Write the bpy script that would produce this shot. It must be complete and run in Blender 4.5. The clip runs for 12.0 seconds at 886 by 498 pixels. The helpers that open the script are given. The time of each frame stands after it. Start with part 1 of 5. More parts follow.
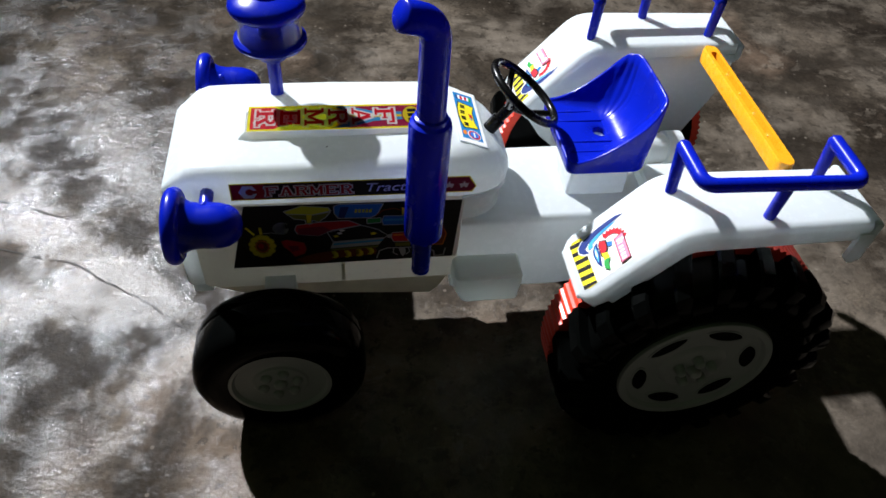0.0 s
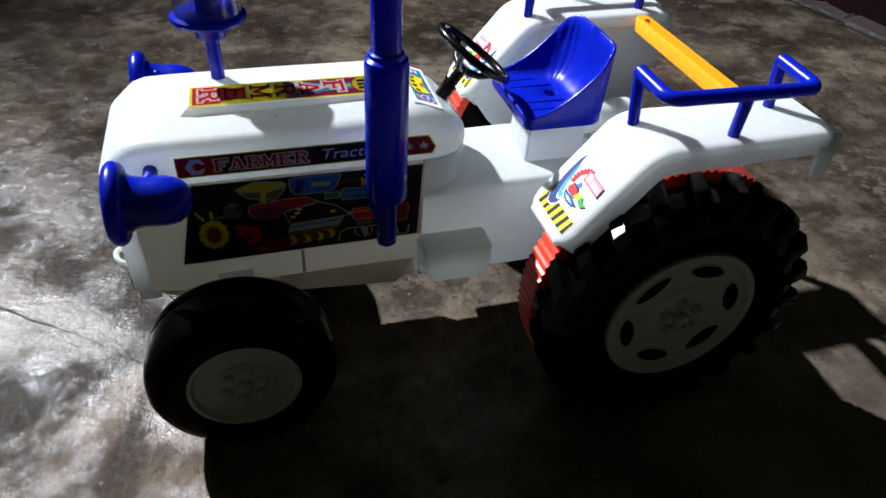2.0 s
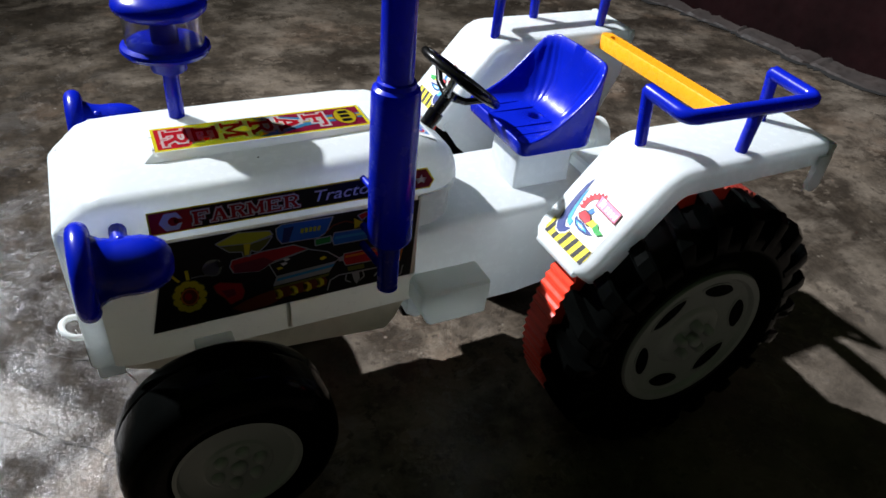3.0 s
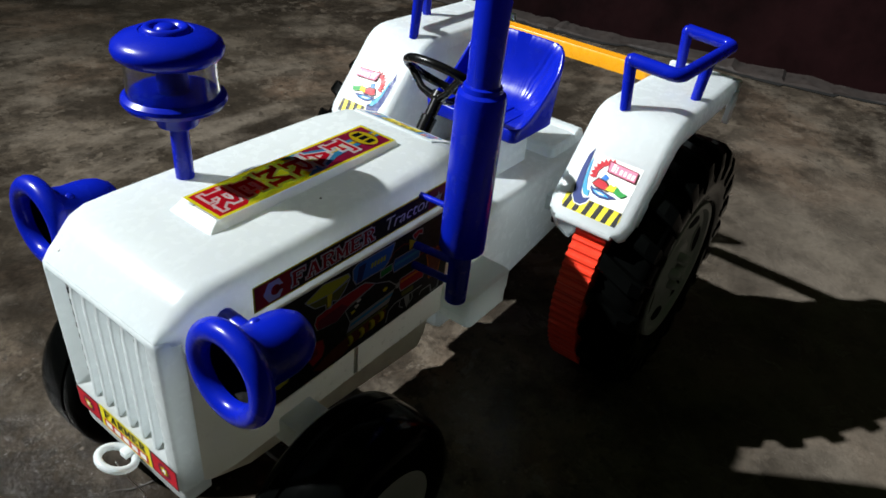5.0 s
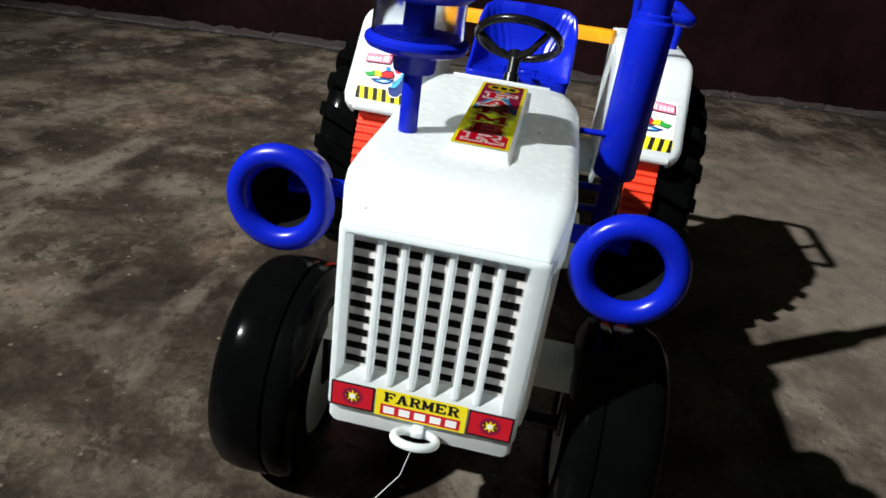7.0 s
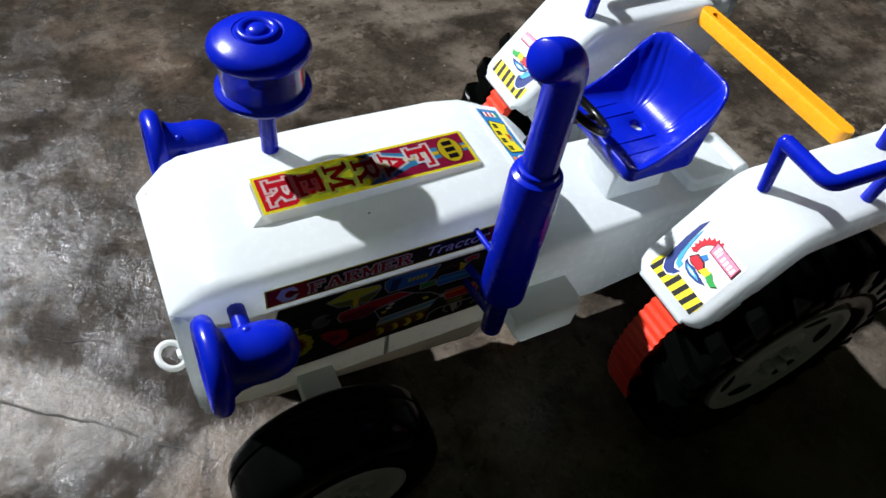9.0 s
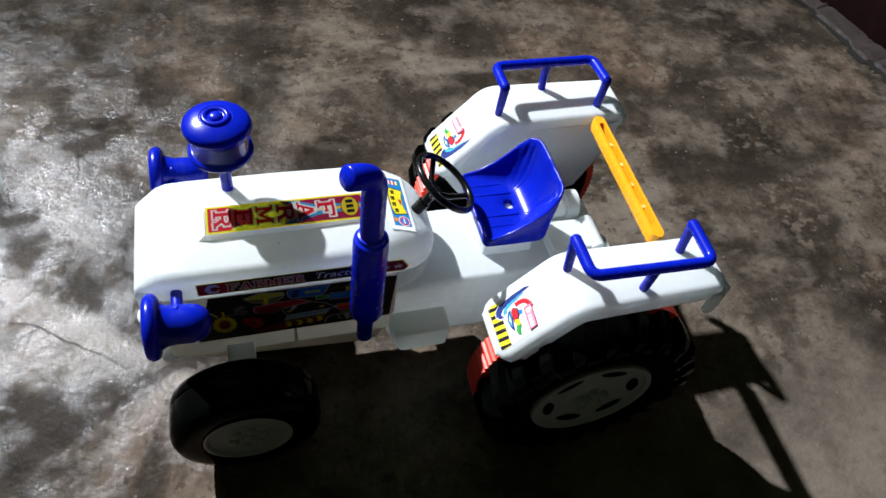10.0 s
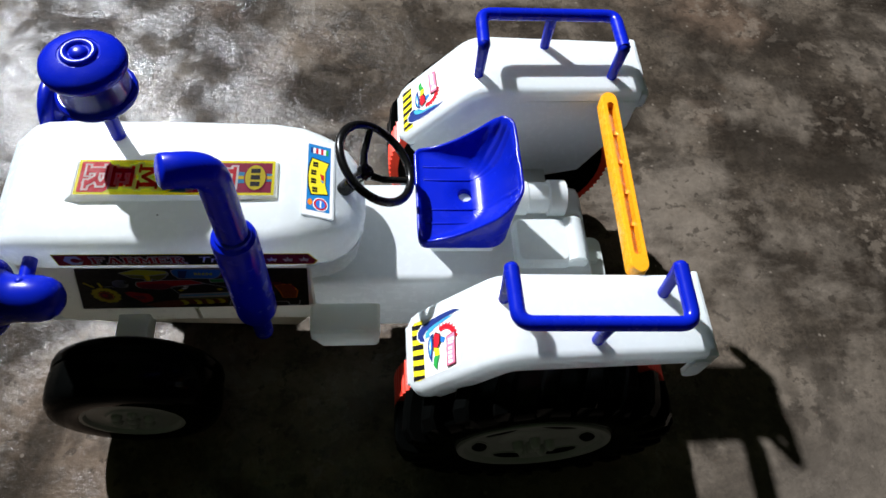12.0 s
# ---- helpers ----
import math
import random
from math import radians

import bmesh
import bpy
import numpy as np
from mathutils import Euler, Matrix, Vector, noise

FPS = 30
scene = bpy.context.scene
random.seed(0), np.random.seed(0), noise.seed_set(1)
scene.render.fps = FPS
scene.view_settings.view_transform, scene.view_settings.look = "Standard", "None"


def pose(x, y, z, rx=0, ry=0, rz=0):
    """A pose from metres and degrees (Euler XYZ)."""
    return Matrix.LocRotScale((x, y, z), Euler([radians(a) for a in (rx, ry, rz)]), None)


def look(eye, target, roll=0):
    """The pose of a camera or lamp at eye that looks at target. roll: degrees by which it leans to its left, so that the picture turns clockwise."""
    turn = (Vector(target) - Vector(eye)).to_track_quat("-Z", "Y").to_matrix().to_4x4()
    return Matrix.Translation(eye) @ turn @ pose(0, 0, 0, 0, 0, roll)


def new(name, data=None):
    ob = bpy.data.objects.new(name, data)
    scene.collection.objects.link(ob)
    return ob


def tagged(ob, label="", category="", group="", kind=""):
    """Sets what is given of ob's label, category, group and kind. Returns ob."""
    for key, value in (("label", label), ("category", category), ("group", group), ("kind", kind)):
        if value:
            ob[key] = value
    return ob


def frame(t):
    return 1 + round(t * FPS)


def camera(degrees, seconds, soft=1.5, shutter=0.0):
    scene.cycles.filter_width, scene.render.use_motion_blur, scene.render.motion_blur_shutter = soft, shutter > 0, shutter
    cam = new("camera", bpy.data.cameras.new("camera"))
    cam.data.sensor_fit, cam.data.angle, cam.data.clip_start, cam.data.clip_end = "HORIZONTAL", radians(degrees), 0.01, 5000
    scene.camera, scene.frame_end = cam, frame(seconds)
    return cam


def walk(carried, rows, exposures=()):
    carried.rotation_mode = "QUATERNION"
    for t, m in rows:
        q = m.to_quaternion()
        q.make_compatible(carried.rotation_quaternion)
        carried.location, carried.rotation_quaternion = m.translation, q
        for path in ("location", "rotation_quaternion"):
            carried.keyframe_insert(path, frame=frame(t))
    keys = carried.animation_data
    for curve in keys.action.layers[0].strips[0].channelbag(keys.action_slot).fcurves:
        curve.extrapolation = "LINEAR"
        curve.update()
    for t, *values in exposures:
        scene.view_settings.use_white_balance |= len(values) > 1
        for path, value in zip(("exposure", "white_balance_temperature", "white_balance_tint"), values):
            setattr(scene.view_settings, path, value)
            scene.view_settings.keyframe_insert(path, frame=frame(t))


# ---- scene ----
cam = camera(65.3, 12.0, soft=1.6)
PATH = [
    (0, (0.0842, -0.2859, 0.3719), (0.1558, 0.0468, 0.0055), 6.02),
    (0.5, (0.0898, -0.2847, 0.3685), (0.1762, 0.0424, 0.0004), 7.01),
    (1, (0.065, -0.3147, 0.3639), (0.1794, 0.0304, 0.0206), 4.75),
    (1.5, (0.0662, -0.3123, 0.3332), (0.1776, 0.0535, 0.0111), 3.82),
    (2, (0.0676, -0.3132, 0.3136), (0.1884, 0.0556, -0.0016), 3.87),
    (2.5, (0.048, -0.2956, 0.3007), (0.1881, 0.0688, -0.0116), 4.06),
    (3, (0.0295, -0.27, 0.3003), (0.2243, 0.0808, 0.0019), 6.05),
    (3.2, (0.019, -0.2608, 0.298), (0.2305, 0.0809, 0.0006), 6.46),
    (4.8, (-0.0657, -0.1905, 0.2911), (0.2581, 0.0656, 0.0089), 5.27),
    (5, (-0.0774, -0.1787, 0.2875), (0.267, 0.0507, 0.0068), 6.48),
    (5.5, (-0.1053, -0.1387, 0.2804), (0.2801, 0.0353, 0.0136), 7.08),
    (6, (-0.1308, -0.0926, 0.2647), (0.2866, 0.0017, 0.0061), 10.38),
    (6.5, (-0.1631, -0.058, 0.2273), (0.2689, 0.0041, -0.0167), 8.33),
    (7, (-0.1808, -0.0174, 0.2328), (0.2607, 0.0333, 0.0037), 8.28),
    (7.2, (-0.1707, 0, 0.2475), (0.2729, 0.0445, 0.0212), 9.42),
    (8.8, (-0.0183, -0.1534, 0.3285), (0.2021, 0.109, -0.0356), 11.34),
    (9, (0.0063, -0.183, 0.3525), (0.184, 0.086, -0.0296), 10.15),
    (9.5, (0.0502, -0.2463, 0.4277), (0.1937, 0.027, 0.0344), 11.58),
    (10, (0.0695, -0.2679, 0.4681), (0.1954, 0.0201, 0.0792), 11.7),
    (10.5, (0.0876, -0.278, 0.4926), (0.2235, 0.0043, 0.1029), 14.76),
    (11, (0.0939, -0.2928, 0.4939), (0.183, -0.0074, 0.0931), 11.66),
    (11.5, (0.1626, -0.2422, 0.4418), (0.2111, 0.0237, 0.0211), 8.83),
    (12, (0.175, -0.1971, 0.4361), (0.2303, 0.0491, 0.0045), 10.7),
]
walk(cam, [(t, look(eye, target, roll)) for t, eye, target, roll in PATH],
     exposures=[(0.0, -0.05, 6500, 9), (3.2, -0.04, 6500, 9), (5.0, -0.40, 6700, 4), (6.0, -0.48, 6700, 3), (7.0, -0.25, 6850, 5), (8.8, -0.22, 6500, 8), (9.6, -0.06, 6500, 9), (12.0, -0.08, 6500, 9)])

# ---- world, lamp, exposure ----
world = bpy.data.worlds.new("night")
scene.world = world
world.use_nodes = True
world.node_tree.nodes["Background"].inputs["Color"].default_value = (0.72, 1.0, 0.50, 1)
world.node_tree.nodes["Background"].inputs["Strength"].default_value = 0.085
LAMP = Vector((-1.14, 1.80, 2.05))
lamp_data = bpy.data.lights.new("reflector_lamp", "SPOT")
lamp_data.energy, lamp_data.color, lamp_data.shadow_soft_size = 1120, (0.95, 0.98, 1.05), 0.03
lamp_data.spot_size, lamp_data.spot_blend = radians(43), 1.0
lamp = new("reflector_lamp", lamp_data)
lamp.matrix_world = look(LAMP, (0.78, -0.44, 0.0))


# ---- materials ----
def node(nt, kind, **values):
    n = nt.nodes.new(kind)
    for key, value in values.items():
        n.inputs[key.replace("_", " ")].default_value = value
    return n


def ramp(nt, fac, stops):
    r = nt.nodes.new("ShaderNodeValToRGB")
    while len(r.color_ramp.elements) < len(stops):
        r.color_ramp.elements.new(0.5)
    for e, (p, c) in zip(r.color_ramp.elements, stops):
        e.position, e.color = p, (*c, 1) if len(c) == 3 else c
    nt.links.new(fac, r.inputs["Fac"])
    return r.outputs["Color"]


def material(name, color, rough=0.35, vary=0.06, scale=60, bump=0.0, bump_scale=400, subsurface=0.0, metal=0.0, coat=0.0, spec=0.5, thin=0.0):
    m = bpy.data.materials.new(name)
    m.use_nodes = True
    nt = m.node_tree
    b = nt.nodes["Principled BSDF"]
    co = nt.nodes.new("ShaderNodeTexCoord").outputs["Object"]
    big = node(nt, "ShaderNodeTexNoise", Scale=scale, Detail=6.0, Roughness=0.65)
    nt.links.new(co, big.inputs["Vector"])
    lo = tuple(max(0.0, c * (1 - vary)) for c in color)
    hi = tuple(min(1.0, c * (1 + vary)) for c in color)
    nt.links.new(ramp(nt, big.outputs["Fac"], [(0.3, lo), (0.7, hi)]), b.inputs["Base Color"])
    fine = node(nt, "ShaderNodeTexNoise", Scale=bump_scale, Detail=4.0)
    nt.links.new(co, fine.inputs["Vector"])
    nt.links.new(ramp(nt, fine.outputs["Fac"], [(0.3, (rough * 0.8,) * 3), (0.75, (min(1, rough * 1.25),) * 3)]), b.inputs["Roughness"])
    b.inputs["Metallic"].default_value = metal
    b.inputs["Specular IOR Level"].default_value = spec
    b.inputs["Coat Weight"].default_value = coat
    if subsurface:
        b.inputs["Subsurface Weight"].default_value = subsurface
        b.inputs["Subsurface Radius"].default_value = (0.9, 1.0, 0.95)
        b.inputs["Subsurface Scale"].default_value = 0.012
    if bump:
        bp = node(nt, "ShaderNodeBump", Strength=bump, Distance=0.0006)
        nt.links.new(fine.outputs["Fac"], bp.inputs["Height"])
        nt.links.new(bp.outputs["Normal"], b.inputs["Normal"])
    if thin:
        # a thin blow-moulded wall lets part of the light through
        glow = node(nt, "ShaderNodeBsdfTranslucent", Color=(*color, 1))
        mix = node(nt, "ShaderNodeMixShader", Fac=thin)
        nt.links.new(b.outputs["BSDF"], mix.inputs[1])
        nt.links.new(glow.outputs["BSDF"], mix.inputs[2])
        nt.links.new(mix.outputs["Shader"], nt.nodes["Material Output"].inputs["Surface"])
    return m


white = material("white_plastic", (0.872, 0.915, 0.922), 0.26, 0.02, 30, 0.10, 240, thin=0.52)
milky = material("milky_plastic", (0.88, 0.93, 0.90), 0.36, 0.03, 40, 0.1, 260, thin=0.62)
cream = material("cream_white_plastic", (0.80, 0.785, 0.72), 0.32, 0.04, 40, 0.12, 260, thin=0.36)
blue = material("blue_plastic", (0.003, 0.016, 0.50), 0.25, 0.08, 40, 0.16, 130, spec=0.4, thin=0.3)
black = material("black_plastic", (0.004, 0.004, 0.004), 0.25, 0.2, 40, 0.1, 200, spec=0.25)
tyre_black = material("tyre_black", (0.0015, 0.0017, 0.0016), 0.13, 0.2, 60, 0.06, 120, spec=0.035)
slot_black = material("slot_black", (0.003, 0.003, 0.003), 0.7, 0.1, spec=0.05)
rim_grey = material("rim_grey", (0.36, 0.39, 0.385), 0.42, 0.05, 60, 0.15, 300)
grille_grey = material("grille_grey", (0.62, 0.59, 0.57), 0.5, 0.08, 150, 0.1, 400)
orange_red = material("orange_red_plastic", (0.80, 0.045, 0.018), 0.35, 0.06, 60, 0.1, 300)
# tan of the shaded lower body, put into the sump's colour
shade_tan = material("shade_tan_plastic", (0.66, 0.60, 0.49), 0.5, 0.14, 55, 0.2, 300, thin=0.12)
amber = material("amber_plastic", (0.78, 0.33, 0.012), 0.28, 0.06, 80, 0.1, 300)
red_lens = material("red_lens", (0.45, 0.01, 0.01), 0.25, 0.1)
cord = material("white_cord", (0.7, 0.7, 0.68), 0.7, 0.1, 300)

FILM_COLORS = [(0.80, 0.80, 0.78), (0.82, 0.70, 0.02), (0.66, 0.68, 0.03), (0.62, 0.008, 0.03), (0.26, 0.008, 0.045), (0.012, 0.010, 0.012), (0.02, 0.16, 0.55), (0.05, 0.36, 0.66)]
s_white = material("print_white", (0.80, 0.80, 0.78), 0.5, 0.03, spec=0.25)
s_yellow = material("print_yellow", (0.80, 0.66, 0.02), 0.5, 0.05, spec=0.25)
s_lime = material("print_lime", (0.62, 0.62, 0.03), 0.5, 0.06, spec=0.25)
s_red = material("print_red", (0.50, 0.008, 0.02), 0.5, 0.08, spec=0.25)
s_maroon = material("print_maroon", (0.20, 0.008, 0.035), 0.5, 0.08, spec=0.25)
s_black = material("print_black", (0.006, 0.005, 0.006), 0.5, 0.2, spec=0.25)
s_blue = material("print_blue", (0.02, 0.16, 0.55), 0.5, 0.08, spec=0.25)
s_sky = material("print_sky", (0.05, 0.33, 0.62), 0.5, 0.08, spec=0.25)
s_navy = material("print_navy", (0.012, 0.03, 0.16), 0.5, 0.1, spec=0.25)
s_pink = material("print_pink", (0.72, 0.22, 0.33), 0.5, 0.05, spec=0.25)
s_green = material("print_green", (0.02, 0.28, 0.05), 0.5, 0.08, spec=0.25)
s_orange = material("print_orange", (0.75, 0.20, 0.01), 0.5, 0.08, spec=0.25)
PRINTS = [s_white, s_yellow, s_lime, s_red, s_maroon, s_black, s_blue, s_sky, s_navy, s_pink, s_green, s_orange]
# the same inks on the thin film of the hood's name sheet, which lets light through
FILMS = [material("film_ink", c, 0.45, 0.05, spec=0.25, thin=0.78) for c in FILM_COLORS]
WHITE, YELLOW, LIME, RED, MAROON, BLACK, BLUE, SKY, NAVY, PINK, GREEN, ORANGE = range(12)


def clear_plastic():
    m = bpy.data.materials.new("clear_plastic")
    m.use_nodes = True
    b = m.node_tree.nodes["Principled BSDF"]
    b.inputs["Base Color"].default_value = (0.9, 0.92, 0.95, 1)
    b.inputs["Transmission Weight"].default_value = 1.0
    b.inputs["Roughness"].default_value = 0.08
    b.inputs["IOR"].default_value = 1.3
    return m


clear = clear_plastic()


def concrete():
    m = bpy.data.materials.new("stained_concrete")
    m.use_nodes = True
    nt = m.node_tree
    b = nt.nodes["Principled BSDF"]
    co = nt.nodes.new("ShaderNodeTexCoord").outputs["Object"]

    def noise_at(scale, detail=8.0, rough=0.6, distortion=0.0):
        n = node(nt, "ShaderNodeTexNoise", Scale=scale, Detail=detail, Roughness=rough, Distortion=distortion)
        nt.links.new(co, n.inputs["Vector"])
        return n.outputs["Fac"]

    def mixed(kind, fac, a, c):
        n = nt.nodes.new("ShaderNodeMix")
        n.data_type, n.blend_type = "RGBA", kind
        for value, socket in ((fac, 0), (a, 6), (c, 7)):
            if isinstance(value, (int, float)):
                n.inputs[socket].default_value = value
            elif isinstance(value, tuple):
                n.inputs[socket].default_value = (*value, 1)
            else:
                nt.links.new(value, n.inputs[socket])
        return n.outputs[2]

    stains = ramp(nt, noise_at(8.0, 12.0, 0.58, 0.1), [(0.38, (0.042, 0.0365, 0.031)), (0.46, (0.064, 0.0565, 0.048)), (0.51, (0.086, 0.0765, 0.065)), (0.56, (0.122, 0.109, 0.093)), (0.64, (0.19, 0.171, 0.147))])
    broad = ramp(nt, noise_at(1.9, 4.0, 0.5, 0.2), [(0.40, (0.74, 0.715, 0.68)), (0.60, (1.0, 0.985, 0.96))])
    mottle = ramp(nt, noise_at(48.0, 10.0, 0.68), [(0.38, (0.54, 0.54, 0.54)), (0.50, (0.82, 0.80, 0.79)), (0.62, (1.0, 0.98, 0.95))])
    grain = ramp(nt, noise_at(300.0, 5.0, 0.75), [(0.38, (0.50, 0.50, 0.50)), (0.60, (1.0, 1.0, 1.0))])
    color = mixed("MULTIPLY", 0.9, stains, broad)
    color = mixed("MULTIPLY", 0.9, color, mottle)
    color = mixed("MULTIPLY", 0.75, color, grain)
    patch = ramp(nt, noise_at(13.0, 14.0, 0.60), [(0.50, (0, 0, 0)), (0.56, (0.40, 0.40, 0.40)), (0.64, (0.85, 0.85, 0.85))])
    color = mixed("MIX", mixed("MULTIPLY", 0.8, mixed("MULTIPLY", 1.0, patch, mottle), broad), color, (0.185, 0.166, 0.142))
    pink = ramp(nt, noise_at(4.5, 9.0, 0.62), [(0.53, (0, 0, 0)), (0.62, (0.6, 0.6, 0.6))])
    color = mixed("MIX", mixed("MULTIPLY", 1.0, pink, mottle), color, (0.185, 0.138, 0.105))
    dirt = ramp(nt, noise_at(19.0, 12.0, 0.60), [(0.40, (0.62, 0.62, 0.62)), (0.49, (0, 0, 0))])
    color = mixed("MIX", dirt, color, (0.026, 0.0225, 0.0185))
    # pale dried streaks that run across the yard
    lanes = nt.nodes.new("ShaderNodeMapping")
    lanes.inputs["Rotation"].default_value = (0, 0, radians(-38))
    lanes.inputs["Scale"].default_value = (1.0, 2.4, 1.0)
    nt.links.new(co, lanes.inputs["Vector"])
    streak = node(nt, "ShaderNodeTexNoise", Scale=3.2, Detail=10.0, Roughness=0.62)
    nt.links.new(lanes.outputs["Vector"], streak.inputs["Vector"])
    color = mixed("MIX", mixed("MULTIPLY", 1.0, ramp(nt, streak.outputs["Fac"], [(0.57, (0, 0, 0)), (0.64, (0.7, 0.7, 0.7))]), mottle), color, (0.20, 0.18, 0.155))
    specks = node(nt, "ShaderNodeTexVoronoi", Scale=75.0)
    nt.links.new(co, specks.inputs["Vector"])
    color = mixed("MIX", ramp(nt, specks.outputs["Distance"], [(0.06, (0.6, 0.6, 0.6)), (0.11, (0, 0, 0))]), color, (0.22, 0.20, 0.175))
    # small crisp flakes, pale and dark
    flakes = ramp(nt, noise_at(62.0, 13.0, 0.66), [(0.53, (0, 0, 0)), (0.57, (0.8, 0.8, 0.8))])
    color = mixed("MIX", mixed("MULTIPLY", 1.0, flakes, ramp(nt, noise_at(9.0, 8.0, 0.6), [(0.50, (0.05,) * 3), (0.60, (0.6,) * 3)])), color, (0.195, 0.172, 0.145))
    pits = ramp(nt, noise_at(85.0, 12.0, 0.64), [(0.385, (0.65, 0.65, 0.65)), (0.425, (0, 0, 0))])
    color = mixed("MIX", pits, color, (0.030, 0.026, 0.0215))

    def blot(x, y, r, strength):
        """A big patch with a ragged edge."""
        far = nt.nodes.new("ShaderNodeVectorMath")
        far.operation = "DISTANCE"
        far.inputs[1].default_value = (x, y, 0)
        nt.links.new(co, far.inputs[0])
        ragged = nt.nodes.new("ShaderNodeMath")
        ragged.operation = "MULTIPLY_ADD"
        ragged.inputs[1].default_value = 0.55
        nt.links.new(noise_at(7.0, 12.0, 0.62), ragged.inputs[0])
        nt.links.new(far.outputs["Value"], ragged.inputs[2])
        return ramp(nt, ragged.outputs["Value"], [(r + 0.12, (strength,) * 3), (r + 0.36, (0, 0, 0))])

    color = mixed("MIX", mixed("MULTIPLY", 0.8, blot(0.44, -0.36, 0.30, 0.80), mottle), color, (0.19, 0.172, 0.150))
    color = mixed("MIX", blot(-0.38, 0.62, 0.34, 0.55), color, (0.028, 0.0255, 0.020))
    color = mixed("MIX", blot(0.40, 0.68, 0.22, 0.5), color, (0.034, 0.031, 0.025))
    color = mixed("MULTIPLY", 1.0, color, (0.835, 0.775, 0.715))
    nt.links.new(color, b.inputs["Base Color"])
    nt.links.new(ramp(nt, noise_at(26.0, 8.0, 0.7, 0.8), [(0.42, (0.15,) * 3), (0.58, (0.30,) * 3)]), b.inputs["Roughness"])
    nt.links.new(ramp(nt, noise_at(17.0, 10.0, 0.62, 0.2), [(0.44, (0.03,) * 3), (0.55, (0.34,) * 3)]), b.inputs["Specular IOR Level"])
    b1 = node(nt, "ShaderNodeBump", Strength=0.75, Distance=0.0010)
    nt.links.new(noise_at(170.0, 9.0, 0.68), b1.inputs["Height"])
    b2 = node(nt, "ShaderNodeBump", Strength=0.25, Distance=0.0030)
    nt.links.new(noise_at(38.0, 8.0, 0.6, 0.5), b2.inputs["Height"])
    nt.links.new(b2.outputs["Normal"], b1.inputs["Normal"])
    nt.links.new(b1.outputs["Normal"], b.inputs["Normal"])
    return m


floor_mat = concrete()
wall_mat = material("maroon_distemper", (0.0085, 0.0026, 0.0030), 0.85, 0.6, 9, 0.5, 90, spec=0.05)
# dim grey-green for the unseen walls, picked to tint the ambient light
unseen_wall = material("unseen_wall_grey", (0.055, 0.065, 0.050), 0.85, 0.3, 5, 0.4, 60)
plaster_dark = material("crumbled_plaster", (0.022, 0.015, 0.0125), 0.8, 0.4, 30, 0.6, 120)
gap_mat = material("dark_gap", (0.004, 0.0035, 0.003), 0.9, 0.2)
crack_mat = material("crack_dark", (0.05, 0.045, 0.039), 0.8, 0.3, 80)


# ---- helpers for meshes ----
def finish(name, bm, mat, parent=None, label="", sharp=38, smooth=True):
    """Links a bmesh as one mesh object under its parent."""
    bmesh.ops.recalc_face_normals(bm, faces=bm.faces)
    me = bpy.data.meshes.new(name)
    bm.to_mesh(me)
    bm.free()
    for m in (mat if isinstance(mat, list) else [mat]):
        me.materials.append(m)
    if smooth:
        me.shade_smooth()
        me.set_sharp_from_angle(angle=radians(sharp))
    ob = new(name, me)
    if parent:
        ob.parent = parent
        if parent.type == "EMPTY":
            ob.matrix_parent_inverse = Matrix.Translation(-parent.location)
    if label:
        tagged(ob, label)
    return ob


part = finish


def hollow(bm, test):
    """Opens a moulded shell where the next one joins it."""
    bm.normal_update()
    bmesh.ops.delete(bm, geom=[f for f in bm.faces if test(f.calc_center_median(), f.normal)], context="FACES_ONLY")


def box(bm, x0, x1, y0, y1, z0, z1, bevel=0.0, segments=2):
    made = bmesh.ops.create_cube(bm, size=1.0)["verts"]
    for v in made:
        v.co = Vector(((x0 + x1) / 2 + v.co.x * (x1 - x0), (y0 + y1) / 2 + v.co.y * (y1 - y0), (z0 + z1) / 2 + v.co.z * (z1 - z0)))
    if bevel:
        edges = list({e for v in made for e in v.link_edges})
        bmesh.ops.bevel(bm, geom=edges, offset=bevel, segments=segments, profile=0.5, affect="EDGES")


def loft(bm, rings, cap=True, closed=False):
    """Joins rings of equal length, in order, with quads."""
    rows = [[bm.verts.new(p) for p in ring] for ring in rings]
    n = len(rows[0])
    pairs = list(zip(rows, rows[1:])) + ([(rows[-1], rows[0])] if closed else [])
    for a, b in pairs:
        for i in range(n):
            bm.faces.new((a[i], a[(i + 1) % n], b[(i + 1) % n], b[i]))
    if cap and not closed:
        bm.faces.new(rows[0][::-1])
        bm.faces.new(rows[-1])


def round_rect(u0, u1, v0, v1, radii, n=5):
    """A rounded rectangle as 2D points; radii for (u0 v0), (u1 v0), (u1 v1), (u0 v1)."""
    out = []
    corners = ((u0, v0, 180), (u1, v0, 270), (u1, v1, 0), (u0, v1, 90))
    for (u, v, a), r in zip(corners, radii):
        cu, cv = u + (r if u == u0 else -r), v + (r if v == v0 else -r)
        for i in range(n + 1):
            ang = radians(a + 90 * i / n)
            out.append((cu + r * math.cos(ang), cv + r * math.sin(ang)))
    return out


def revolve(bm, profile, centre, axis=(0, 0, 1), n=40, cap=True):
    """Turns a profile of (radius, height) round an axis."""
    w = Vector(axis).normalized()
    u = w.orthogonal().normalized()
    v = w.cross(u)
    c = Vector(centre)
    rings = [[c + w * h + (u * math.cos(2 * math.pi * i / n) + v * math.sin(2 * math.pi * i / n)) * max(r, 1e-5) for i in range(n)] for r, h in profile]
    loft(bm, rings, cap)


